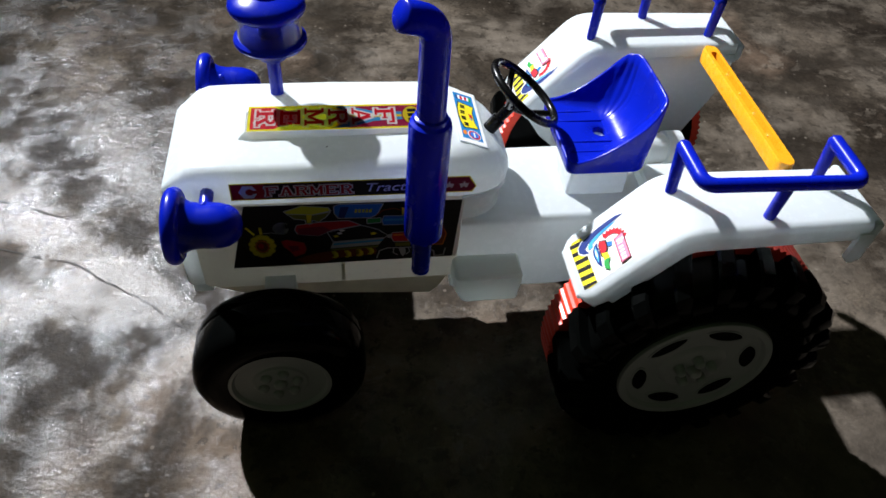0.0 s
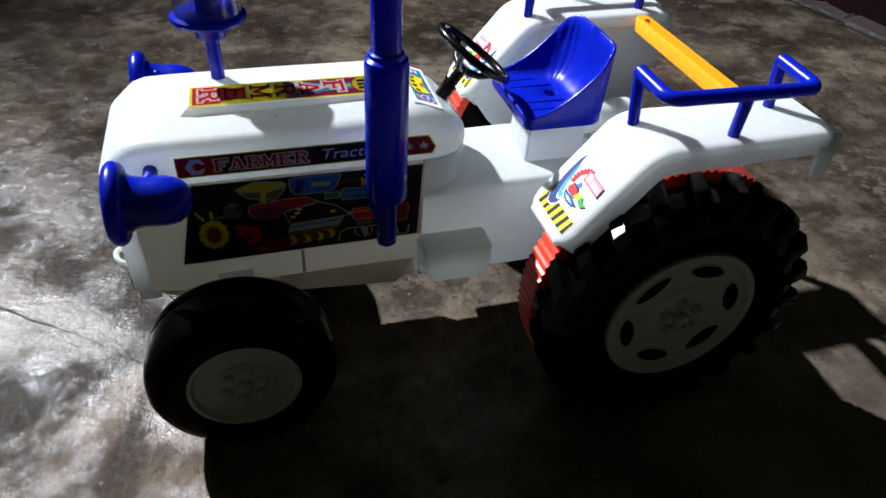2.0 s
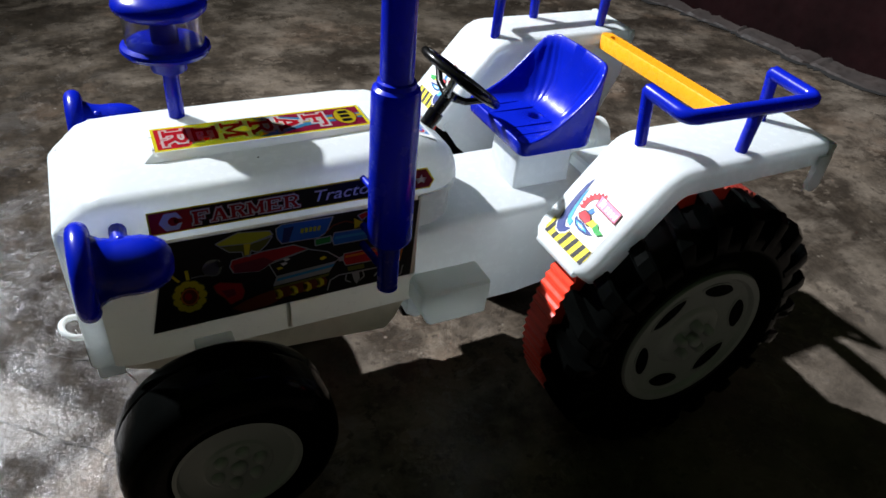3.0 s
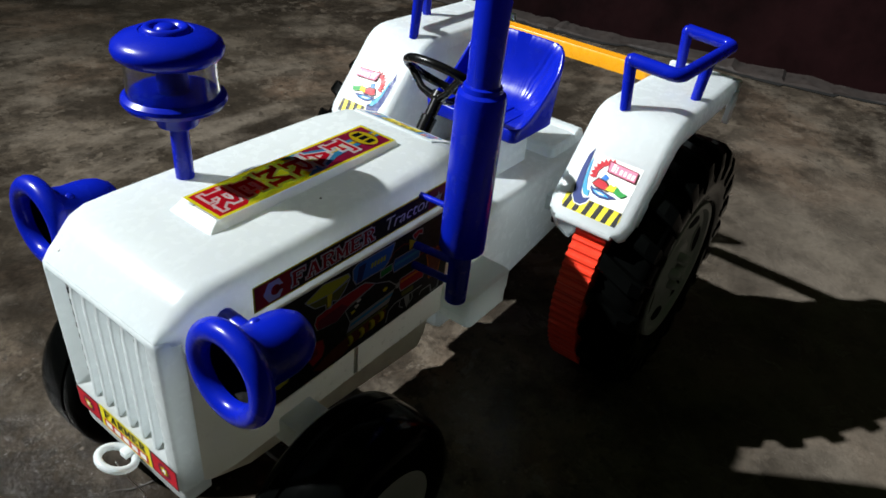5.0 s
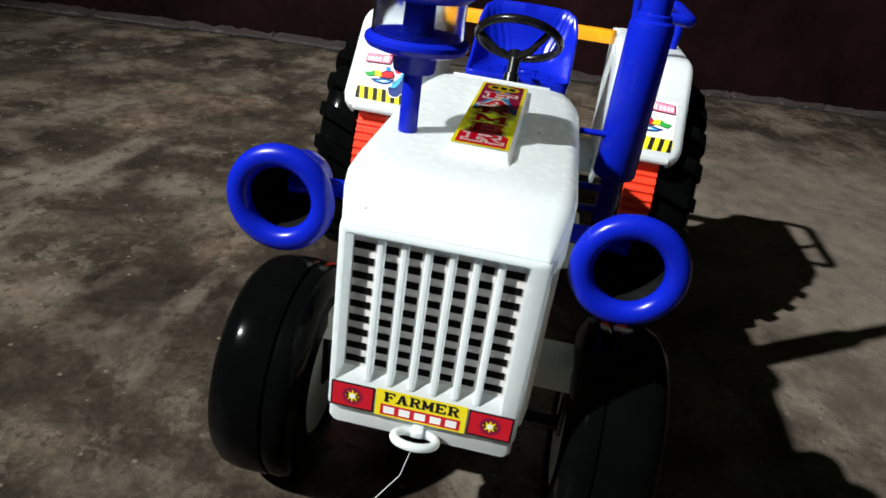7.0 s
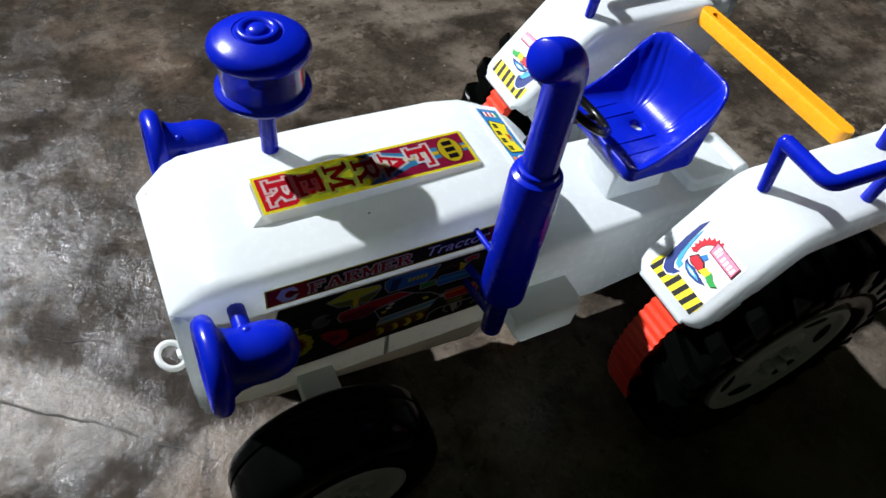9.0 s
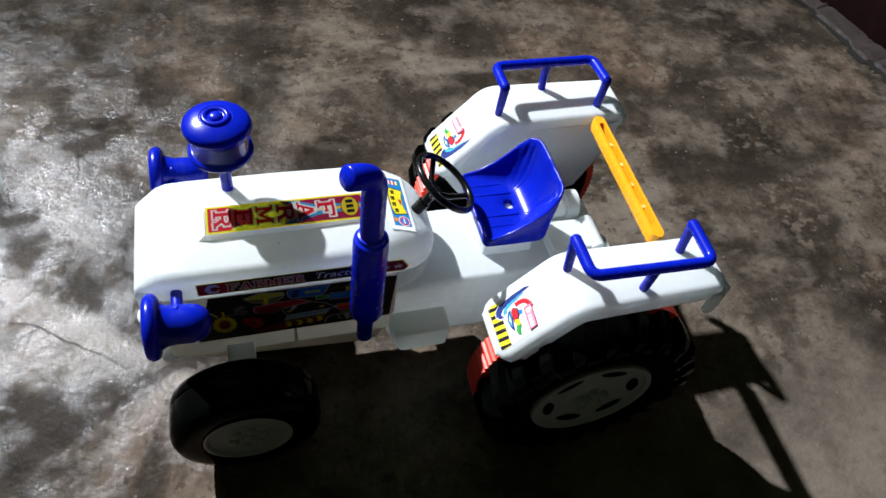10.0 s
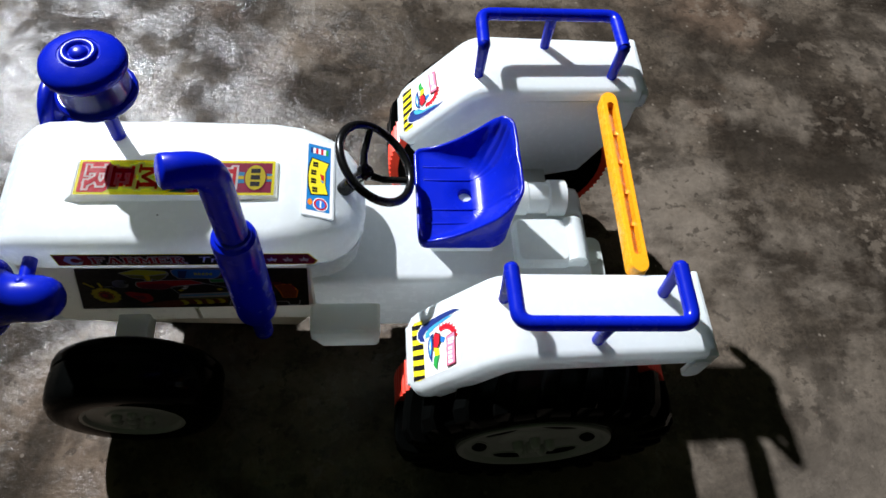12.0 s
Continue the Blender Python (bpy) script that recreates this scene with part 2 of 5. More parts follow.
def tube(bm, points, radius, n=14, caps=True):
    """A tube along points; radius is one number or one for each point."""
    pts = [Vector(p) for p in points]
    rad = radius if isinstance(radius, (list, tuple)) else [radius] * len(pts)
    rings, u = [], None
    for i, p in enumerate(pts):
        d = (pts[min(i + 1, len(pts) - 1)] - pts[max(i - 1, 0)]).normalized()
        u = d.orthogonal().normalized() if u is None else (u - d * u.dot(d)).normalized()
        v = d.cross(u)
        rings.append([p + (u * math.cos(2 * math.pi * k / n) + v * math.sin(2 * math.pi * k / n)) * rad[i] for k in range(n)])
    loft(bm, rings, caps)


def bend(points, radius, n=6):
    """Rounds the inner corners of a line of points."""
    pts = [Vector(p) for p in points]
    out = [pts[0]]
    for a, b, c in zip(pts, pts[1:], pts[2:]):
        p, q = b + (a - b).normalized() * radius, b + (c - b).normalized() * radius
        for i in range(n + 1):
            t = i / n
            out.append(p * (1 - t) ** 2 + b * 2 * t * (1 - t) + q * t * t)
    return out + [pts[-1]]


# strokes of slab-serif capitals in a unit box: start, end, weight
SLAB = {
    "F": [(-0.24, -0.42, -0.24, 0.42, 1.5), (-0.40, -0.42, -0.06, -0.42, 0.7), (-0.40, 0.42, 0.40, 0.42, 0.9), (0.38, 0.42, 0.38, 0.24, 0.8), (-0.2, 0.02, 0.16, 0.02, 0.8), (0.14, 0.12, 0.14, -0.08, 0.7)],
    "E": [(-0.24, -0.42, -0.24, 0.42, 1.5), (-0.40, -0.42, 0.40, -0.42, 0.9), (0.38, -0.42, 0.38, -0.24, 0.8), (-0.40, 0.42, 0.38, 0.42, 0.9), (0.36, 0.42, 0.36, 0.24, 0.8), (-0.2, 0.02, 0.16, 0.02, 0.8), (0.14, 0.12, 0.14, -0.08, 0.7)],
    "R": [(-0.24, -0.42, -0.24, 0.42, 1.5), (-0.42, -0.42, -0.06, -0.42, 0.7), (-0.42, 0.42, 0.16, 0.42, 0.8), (0.14, 0.42, 0.30, 0.30, 1.0), (0.30, 0.32, 0.30, 0.14, 1.2), (0.30, 0.16, 0.14, 0.02, 1.0), (-0.2, 0.02, 0.16, 0.02, 0.8), (0.06, 0.02, 0.30, -0.40, 1.3), (0.18, -0.42, 0.46, -0.42, 0.7)],
    "A": [(-0.04, 0.42, -0.30, -0.40, 1.0), (0.02, 0.42, 0.28, -0.40, 1.5), (-0.46, -0.42, -0.14, -0.42, 0.7), (0.12, -0.42, 0.46, -0.42, 0.7), (-0.2, -0.12, 0.2, -0.12, 0.7)],
    "M": [(-0.32, -0.42, -0.32, 0.42, 1.2), (0.32, -0.42, 0.32, 0.42, 1.4), (-0.32, 0.42, 0.0, -0.26, 1.2), (0.0, -0.26, 0.32, 0.42, 1.0), (-0.48, -0.42, -0.18, -0.42, 0.7), (0.18, -0.42, 0.48, -0.42, 0.7), (-0.48, 0.42, -0.28, 0.42, 0.7), (0.28, 0.42, 0.48, 0.42, 0.7)],
}


class Print:
    """A flat sticker: coloured shapes in a plane, in layers above one another."""

    def __init__(self, origin, u, v, lift=0.00006, scale=1.0):
        self.o, self.u, self.v = Vector(origin), Vector(u).normalized(), Vector(v).normalized()
        self.n = self.u.cross(self.v)
        self.bm, self.lift, self.scale = bmesh.new(), lift, scale

    def at(self, a, b, layer):
        return self.o + self.u * (a * self.scale) + self.v * (b * self.scale) + self.n * (self.lift * layer)

    def poly(self, points, color, layer):
        f = self.bm.faces.new([self.bm.verts.new(self.at(a, b, layer)) for a, b in points])
        f.material_index = color

    def rect(self, a0, b0, a1, b1, color, layer):
        self.poly([(a0, b0), (a1, b0), (a1, b1), (a0, b1)], color, layer)

    def disc(self, a, b, r, color, layer, ry=None, n=24, turn=0.0):
        c, s = math.cos(radians(turn)), math.sin(radians(turn))
        pts = [(r * math.cos(2 * math.pi * i / n), (ry or r) * math.sin(2 * math.pi * i / n)) for i in range(n)]
        self.poly([(a + x * c - y * s, b + x * s + y * c) for x, y in pts], color, layer)

    def star(self, a, b, r, color, layer, points=5, inner=0.42, turn=90):
        self.poly([(a + (r if i % 2 == 0 else r * inner) * math.cos(radians(turn + 180 * i / points)), b + (r if i % 2 == 0 else r * inner) * math.sin(radians(turn + 180 * i / points))) for i in range(2 * points)], color, layer)

    def stroke(self, points, width, color, layer):
        for (a0, b0), (a1, b1) in zip(points, points[1:]):
            d = Vector((a1 - a0, b1 - b0)).normalized() * width / 2
            self.poly([(a0 - d.y, b0 + d.x), (a0 + d.y, b0 - d.x), (a1 + d.y, b1 - d.x), (a1 - d.y, b1 + d.x)], color, layer)

    def arc(self, a, b, r0, r1, start, end, color, layer, n=14):
        an = [radians(start + (end - start) * i / n) for i in range(n + 1)]
        self.poly([(a + r1 * math.cos(x), b + r1 * math.sin(x)) for x in an] + [(a + r0 * math.cos(x), b + r0 * math.sin(x)) for x in reversed(an)], color, layer)

    def slab(self, ch, a, b, w, h, layers):
        """A slab-serif capital, centred at (a, b); layers are (growth, colour, layer)."""
        t = 0.17 * h
        for grow, color, layer in layers:
            for i, (x0, y0, x1, y1, k) in enumerate(SLAB[ch]):
                p, q = Vector((x0 * w, y0 * h)), Vector((x1 * w, y1 * h))
                d = (q - p).normalized()
                n = Vector((-d.y, d.x)) * (t * k * 0.5 + grow)
                p, q = p - d * (grow + t * 0.2), q + d * (grow + t * 0.2)
                self.poly([(a + v.x, b + v.y) for v in (p + n, p - n, q - n, q + n)], color, layer + 0.12 * i)

    def done(self, name, parent, label="", inks=None):
        me = bpy.data.meshes.new(name)
        bmesh.ops.triangulate(self.bm, faces=self.bm.faces)
        self.bm.to_mesh(me)
        self.bm.free()
        for m in inks or PRINTS:
            me.materials.append(m)
        ob = new(name, me)
        ob.parent = parent
        if parent.type == "EMPTY":
            ob.matrix_parent_inverse = Matrix.Translation(-parent.location)
        if label:
            tagged(ob, label)
        return ob


def lettering(words, size, sheet, a, b, layer, mat, parent, turn=0.0, weight=0.0, shear=0.0, stretch=1.0, name="lettering"):
    """Flat letters, centred at (a, b) of a sticker's plane."""
    curve = bpy.data.curves.new("letters", "FONT")
    curve.body, curve.size, curve.shear, curve.offset = words, 1.0, shear, weight
    curve.align_x, curve.align_y = "CENTER", "CENTER"
    tmp = new("letters", curve)
    me = bpy.data.meshes.new_from_object(tmp.evaluated_get(bpy.context.evaluated_depsgraph_get()))
    bpy.data.objects.remove(tmp)
    bpy.data.curves.remove(curve)
    c, s = math.cos(radians(turn)), math.sin(radians(turn))
    for v in me.vertices:
        x, y = v.co.x * size * stretch, v.co.y * size
        v.co = sheet.at(a + x * c - y * s, b + x * s + y * c, layer)
    me.name = name
    me.materials.clear()
    me.materials.append(mat)
    ob = new(name, me)
    ob.parent = parent
    return ob


# ---- the room ----
def room():
    bm = bmesh.new()
    n = 60
    x0, x1, y0, y1 = -2.2, 2.6, -2.4, 2.9
    grid = [[bm.verts.new((x0 + (x1 - x0) * i / n, y0 + (y1 - y0) * j / n, 0)) for j in range(n + 1)] for i in range(n + 1)]
    for i in range(n):
        for j in range(n):
            bm.faces.new((grid[i][j], grid[i + 1][j], grid[i + 1][j + 1], grid[i][j + 1]))
    tagged(finish("floor", bm, floor_mat), "worn grey-brown concrete floor, stained and patchy", "floor", kind="structure")

    def wall(name, a, b, label, mat=unseen_wall):
        bm = bmesh.new()
        a, b = Vector(a), Vector(b)
        d = (b - a).normalized()
        side = Vector((-d.y, d.x, 0)) * 0.15
        pts = [a, b, b + side, a + side]
        loft(bm, [[Vector((p.x, p.y, z)) for p in pts] for z in (-0.02, 2.6)])
        tagged(finish(name, bm, mat, smooth=False), label, "wall", kind="structure")

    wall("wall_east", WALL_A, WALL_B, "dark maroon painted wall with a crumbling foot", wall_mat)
    # three unseen walls, added to dim and tint the bounced light
    wall("wall_north", (-2.1, 2.8, 0), (0.6, 2.8, 0), "unseen grey-green wall added to tint the ambient light")
    wall("wall_west", (-2.1, -2.3, 0), (-2.1, 2.8, 0), "unseen grey-green wall added to tint the ambient light")
    wall("wall_south", (1.5, -2.3, 0), (-2.1, -2.3, 0), "unseen grey-green wall added to tint the ambient light")


WALL_A, WALL_B = Vector((0.40, 2.80, 0)), Vector((1.36, -2.30, 0))
room()


def wall_foot():
    """A ledge of crumbled plaster along the wall, and the ragged dark gap between it and the floor."""
    rnd = random.Random(4)
    d = (WALL_B - WALL_A).normalized()
    out = Vector((-d.y, d.x, 0))
    out = out if out.x < 0 else -out
    rows, gap = [], []
    s = 1.2
    wide = 0.03
    while s < 4.0:
        wide = max(0.014, min(0.042, wide + rnd.gauss(0, 0.0035)))
        p = WALL_A + d * s
        h = rnd.uniform(0.003, 0.007)
        rows.append([p + out * -0.01 + Vector((0, 0, h * 1.5)), p + out * (wide * 0.45) + Vector((0, 0, h)), p + out * (wide * rnd.uniform(0.8, 0.95)) + Vector((0, 0, h * rnd.uniform(0.5, 0.9))), p + out * wide + Vector((0, 0, -0.002))])
        g = max(0.0015, rnd.gauss(0.006, 0.004))
        gap.append([p + out * (wide - 0.004) + Vector((0, 0, 0.0008)), p + out * (wide + g) + Vector((0, 0, 0.0008))])
        s += rnd.choice((0.004, 0.007, 0.012, 0.03))
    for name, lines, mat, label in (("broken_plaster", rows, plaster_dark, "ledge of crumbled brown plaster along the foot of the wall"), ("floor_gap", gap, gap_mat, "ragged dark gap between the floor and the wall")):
        bm = bmesh.new()
        made = [[bm.verts.new(q) for q in line] for line in lines]
        for a, b in zip(made, made[1:]):
            for i in range(len(a) - 1):
                bm.faces.new((a[i], a[i + 1], b[i + 1], b[i]))
        tagged(finish(name, bm, mat, sharp=25), label, "rubble" if name == "broken_plaster" else "gap", kind="structure")


wall_foot()


def floor_crack(points, width, seed):
    rnd = random.Random(seed)
    pts = [Vector((*points[0], 0.0006))]
    for a, b in zip(points, points[1:]):
        a, b = Vector((*a, 0.0006)), Vector((*b, 0.0006))
        steps = max(2, int((b - a).length / 0.006))
        side = Vector((-(b - a).y, (b - a).x, 0)).normalized()
        for i in range(1, steps + 1):
            pts.append(a.lerp(b, i / steps) + side * rnd.uniform(-0.0012, 0.0012))
    bm = bmesh.new()
    rows = []
    for i, p in enumerate(pts):
        d = (pts[min(i + 1, len(pts) - 1)] - pts[max(i - 1, 0)]).normalized()
        w = Vector((-d.y, d.x, 0)) * width * (rnd.uniform(0.15, 0.6) if rnd.random() > 0.3 else 0.06)
        rows.append((bm.verts.new(p - w), bm.verts.new(p + w)))
    for (a, b), (c, e) in zip(rows, rows[1:]):
        bm.faces.new((a, b, e, c))
    tagged(finish("floor_crack", bm, crack_mat, smooth=False), "thin dark crack in the concrete floor", "crack", kind="structure")


floor_crack([(-0.30, 0.185), (-0.163, 0.122), (-0.046, 0.073), (0.05, 0.02)], 0.0012, 1)
floor_crack([(-0.20, 0.09), (-0.094, 0.053), (-0.037, 0.011), (0.0075, -0.03)], 0.0012, 2)

# ---- the toy tractor ----
tractor = tagged(new("toy_tractor"), "white plastic toy tractor with blue fittings standing on concrete", "toy tractor")
tractor.location = (0.165, 0, 0)
YC = 0.0030  # the nose sits a little off the axle line


def section(x, hw, z0, z1, rt, rb=0.001, yc=YC, n=5):
    return [(x, y, z) for y, z in round_rect(yc - hw, yc + hw, z0, z1, (rb, rb, rt, rt), n)]


def build_body():
    # hood shell
    bm = bmesh.new()
    rows = [(0.0004, 0.0315, 0.1378, 0.1413, 0.0015), (0.003, 0.0325, 0.1378, 0.1445, 0.003), (0.008, 0.0340, 0.1375, 0.1490, 0.005), (0.0085, 0.0342, 0.1335, 0.1495, 0.005),
            (0.013, 0.0355, 0.1335, 0.1530, 0.0055), (0.019, 0.0366, 0.1335, 0.1546, 0.0055), (0.030, 0.0372, 0.1335, 0.1548, 0.0055), (0.08, 0.0374, 0.1335, 0.1552, 0.0055), (0.130, 0.0372, 0.1333, 0.1562, 0.0085), (0.143, 0.0366, 0.1331, 0.1568, 0.0125),
            (0.150, 0.0357, 0.1328, 0.1553, 0.0145), (0.158, 0.0338, 0.1325, 0.1523, 0.0150), (0.165, 0.0300, 0.1322, 0.1480, 0.0140), (0.170, 0.0245, 0.1320, 0.1432, 0.0106), (0.1735, 0.0160, 0.1320, 0.1380, 0.0055), (0.1748, 0.007, 0.1320, 0.1340, 0.0008)]
    loft(bm, [section(x, hw, z0, z1, r, yc=YC) for x, hw, z0, z1, r in rows])
    for co, no in (((0.0385, 0, 0), (1, 0, 0)), ((0.1325, 0, 0), (1, 0, 0)), ((0, -0.0092, 0), (0, 1, 0)), ((0, 0.0112, 0), (0, 1, 0))):
        bmesh.ops.bisect_plane(bm, geom=bm.verts[:] + bm.edges[:] + bm.faces[:], plane_co=co, plane_no=no)
    hollow(bm, lambda c, n: c.z > 0.15 and 0.0385 < c.x < 0.1325 and -0.0092 < c.y < 0.0112)
    hollow(bm, lambda c, n: abs(n.z) > 0.9 and c.z < 0.1345 and 0.02 < c.x < 0.146)
    hood = part("hood", bm, white, tractor, "glossy white plastic hood with a sloping nose", 30)
    # lip line under the hood's rounded rear end
    bm = bmesh.new()
    loft(bm, [[(x, YC * 0.6 + s * 1, z) for x, s in [(0.146, -0.0350), (0.158, -0.0322), (0.166, -0.0278), (0.171, -0.0215), (0.1738, -0.013), (0.1745, 0), (0.1738, 0.013), (0.171, 0.0215), (0.166, 0.0278), (0.158, 0.0322), (0.146, 0.0350)]] for z in (0.1285, 0.1318)])
    part("hood_lip", bm, white, hood, "", 30)
    # raised pad on the hood
    bm = bmesh.new()
    loft(bm, [[(x, y, z) for x, y in round_rect(0.0345 + f, 0.1345 - i, -0.0112 + i, 0.0132 - i, (0.0008,) * 4, 2)] for z, i, f in ((0.1535, 0, 0), (0.1562, 0.0014, 0.0030), (0.1584, 0.0022, 0.0056))])
    bmesh.ops.delete(bm, geom=[f for f in bm.faces if all(v.co.z < 0.154 for v in f.verts)], context="FACES_ONLY")
    hollow(bm, lambda c, n: abs(n.z) > 0.9 and c.z > 0.158)
    pad = part("name_pad", bm, white, hood, "", 25)
    # engine block below the hood
    bm = bmesh.new()
    rows = [(0.0082, 0.0325), (0.0110, 0.0345), (0.0200, 0.0360), (0.1445, 0.0360), (0.1475, 0.0345)]
    loft(bm, [section(x, hw, 0.0700, 0.1338, 0.0004, 0.002, YC) for x, hw in rows])
    hollow(bm, lambda c, n: (abs(n.z) > 0.9 and c.z < 0.09) or (abs(n.x) > 0.9 and c.x > 0.14))
    engine = part("engine_block", bm, cream, tractor, "cream-white plastic engine block", 30)
    bm = bmesh.new()
    rows = [(0.004, 0.026, 0.066), (0.014, 0.0300, 0.0625), (0.03, 0.0318, 0.0580), (0.060, 0.0320, 0.0560), (0.110, 0.0322, 0.0520), (0.134, 0.0320, 0.0498), (0.139, 0.0314, 0.0545), (0.144, 0.030, 0.0625), (0.148, 0.029, 0.066)]
    loft(bm, [section(x, hw, z0, 0.0712, 0.0003, 0.003, YC) for x, hw, z0 in rows])
    hollow(bm, lambda c, n: abs(n.z) > 0.9 and c.z > 0.070)
    part("sump", bm, shade_tan, tractor, "white plastic sump tinted tan for its shade and floor bounce", 30)
    # black blocks added below the shells to keep the floor beneath in shade
    bm = bmesh.new()
    box(bm, 0.034, 0.133, YC - 0.0130, YC + 0.0190, 0.0350, 0.0600, 0.003)
    part("underside_blocker", bm, black, tractor, "unseen black block added under the body to stop light", 30)
    bm = bmesh.new()
    box(bm, 0.150, 0.246, -0.0150, 0.0200, 0.0400, 0.0620, 0.003)
    part("underside_blocker", bm, black, tractor, "unseen black block added under the body to stop light", 30)
    # ribs on the engine's side
    for s in (-1, 1):
        bm = bmesh.new()
        y = s * 0.0358 + YC
        box(bm, 0.083, 0.0850, min(y, y + s * 0.001), max(y, y + s * 0.001), 0.0725, 0.0865, 0.0004)
        part("side_rib", bm, cream, engine)
    return hood, pad, engine


hood, name_pad, engine_block = build_body()


def build_front():
    # bezel round the grille: an outer outline and an opening, joined as a ring
    bm = bmesh.new()
    n = 4
    edge, turn = ([(YC + (y - YC) * k, 0.1062 + (z - 0.1062) * k) for y, z in round_rect(YC - 0.0330, YC + 0.0330, 0.0708, 0.1416, (0.0012, 0.0012, 0.002, 0.002), n)] for k in (0.993, 0.978))
    outer = round_rect(YC - 0.0312, YC + 0.0312, 0.0718, 0.1406, (0.0012, 0.0012, 0.002, 0.002), n)
    mid = round_rect(YC - 0.0330, YC + 0.0330, 0.0708, 0.1416, (0.0012, 0.0012, 0.002, 0.002), n)
    front = round_rect(-0.0236, 0.0334, 0.0822, 0.1384, (0.0008,) * 4, n)
    back = round_rect(-0.0228, 0.0318, 0.0866, 0.1370, (0.0006,) * 4, n)
    loft(bm, [[(x, y, z) for y, z in ring] for x, ring in ((0.0090, mid), (0.0030, mid), (0.0016, edge), (0.0005, turn), (0.0, outer), (0.0, front), (0.0049, back))], cap=False)
    bezel = part("front_bezel", bm, white, tractor, "white plastic nose frame round the grille", 60)
    # grille: back plate, black slots, upright bars
    bm = bmesh.new()
    box(bm, 0.0046, 0.0083, -0.0232, 0.0322, 0.0862, 0.1374)
    plate = part("grille_plate", bm, grille_grey, tractor, "grey grille plate with rows of black slots", smooth=False)
    bars = [0.0225 - i * 0.0075 for i in range(6)]
    edges = [0.0318] + bars + [-0.0226]
    for k, (a, b) in enumerate(zip(edges, edges[1:])):
        for r in range(9):
            z = 0.1326 - r * 0.0054
            bm = bmesh.new()
            box(bm, 0.0043, 0.0048, b + (0.0022 if k < 6 else 0.0004), a - (0.0012 if k else 0.0004), z - 0.00125, z + 0.00125)
            part("slot", bm, slot_black, plate, smooth=False)
    for y in bars:
        bm = bmesh.new()
        rings = []
        for z, x in ((0.1378, 0.0022), (0.1300, 0.0014), (0.1000, 0.0012), (0.0900, 0.0010), (0.0838, 0.0008)):
            rings.append([(px, py, z) for px, py in round_rect(x, 0.0049, y - 0.0012, y + 0.0012, (0.0007, 0.0002, 0.0002, 0.0007), 3)])
        loft(bm, rings)
        part("grille_bar", bm, white, tractor)
    # chin below the bezel
    bm = bmesh.new()
    loft(bm, [[(x, y, z) for x, y in round_rect(0.0015, 0.012, YC - w, YC + w, (0.002, 0.0005, 0.0005, 0.002), 3)] for z, w in ((0.0636, 0.0312), (0.0650, 0.0325), (0.0709, 0.0325))])
    part("chin", bm, white, tractor, "", 30)
    # lamps and name plate stickers
    p = Print((-0.0002, YC, 0.0772), (0, -1, 0), (0, 0, 1))
    for s in (-1, 1):
        a0, a1 = sorted((s * 0.0162, s * 0.0314))
        p.rect(a0, -0.0053, a1, 0.0053, BLACK, 1)
        p.rect(a0 + 0.0006, -0.0046, a1 - 0.0006, 0.0046, RED, 2)
        p.star(s * 0.0238, 0, 0.0026, YELLOW, 4, 8, 0.5)
        p.disc(s * 0.0238, 0, 0.0036, MAROON, 3)
        p.disc(s * 0.0238, 0, 0.0010, WHITE, 5)
    p.rect(-0.0157, -0.0056, 0.0157, 0.0057, YELLOW, 1)
    p.rect(-0.0138, -0.0049, 0.0138, -0.0004, RED, 2)
    for k in range(5):
        a = -0.0108 + k * 0.0054
        p.rect(a - 0.0019, -0.0041, a + 0.0019, -0.0012, WHITE, 3)
    for k, ch in enumerate("FARMER"):
        p.slab(ch, -0.0110 + k * 0.0044, 0.0028, 0.0042, 0.0042, ((0.0, BLACK, 3),))
    p.done("plate_sticker", bezel, "yellow and red front sticker between two red lamp prints")
    # tow ring and its cord
    bm = bmesh.new()
    c = Vector((-0.0052, YC, 0.0690))
    loop = [c + Vector((math.cos(a) * 0.0058, math.sin(a) * 0.0072, math.cos(a) * -0.0018)) for a in [2 * math.pi * i / 28 for i in range(28)]]
    tubes = []
    for i, q in enumerate(loop):
        d = (loop[(i + 1) % 28] - loop[i - 1]).normalized()
        w = d.cross(Vector((0.2, 0, -1))).normalized()
        v = d.cross(w)
        tubes.append([q + (w * math.cos(2 * math.pi * k / 10) + v * math.sin(2 * math.pi * k / 10)) * 0.0015 for k in range(10)])
    loft(bm, tubes, cap=False, closed=True)
    box(bm, -0.003, 0.004, YC - 0.002, YC + 0.002, 0.0672, 0.0700, 0.0005)
    part("tow_ring", bm, white, tractor, "small white tow ring")
    bm = bmesh.new()
    tube(bm, [(-0.006, YC, 0.0675), (0.000, YC + 0.004, 0.046), (0.008, YC + 0.014, 0.022), (0.012, YC + 0.024, 0.0006)], 0.00022, 6)
    part("pull_cord", bm, cord, tractor, "thin white pull cord")


build_front()


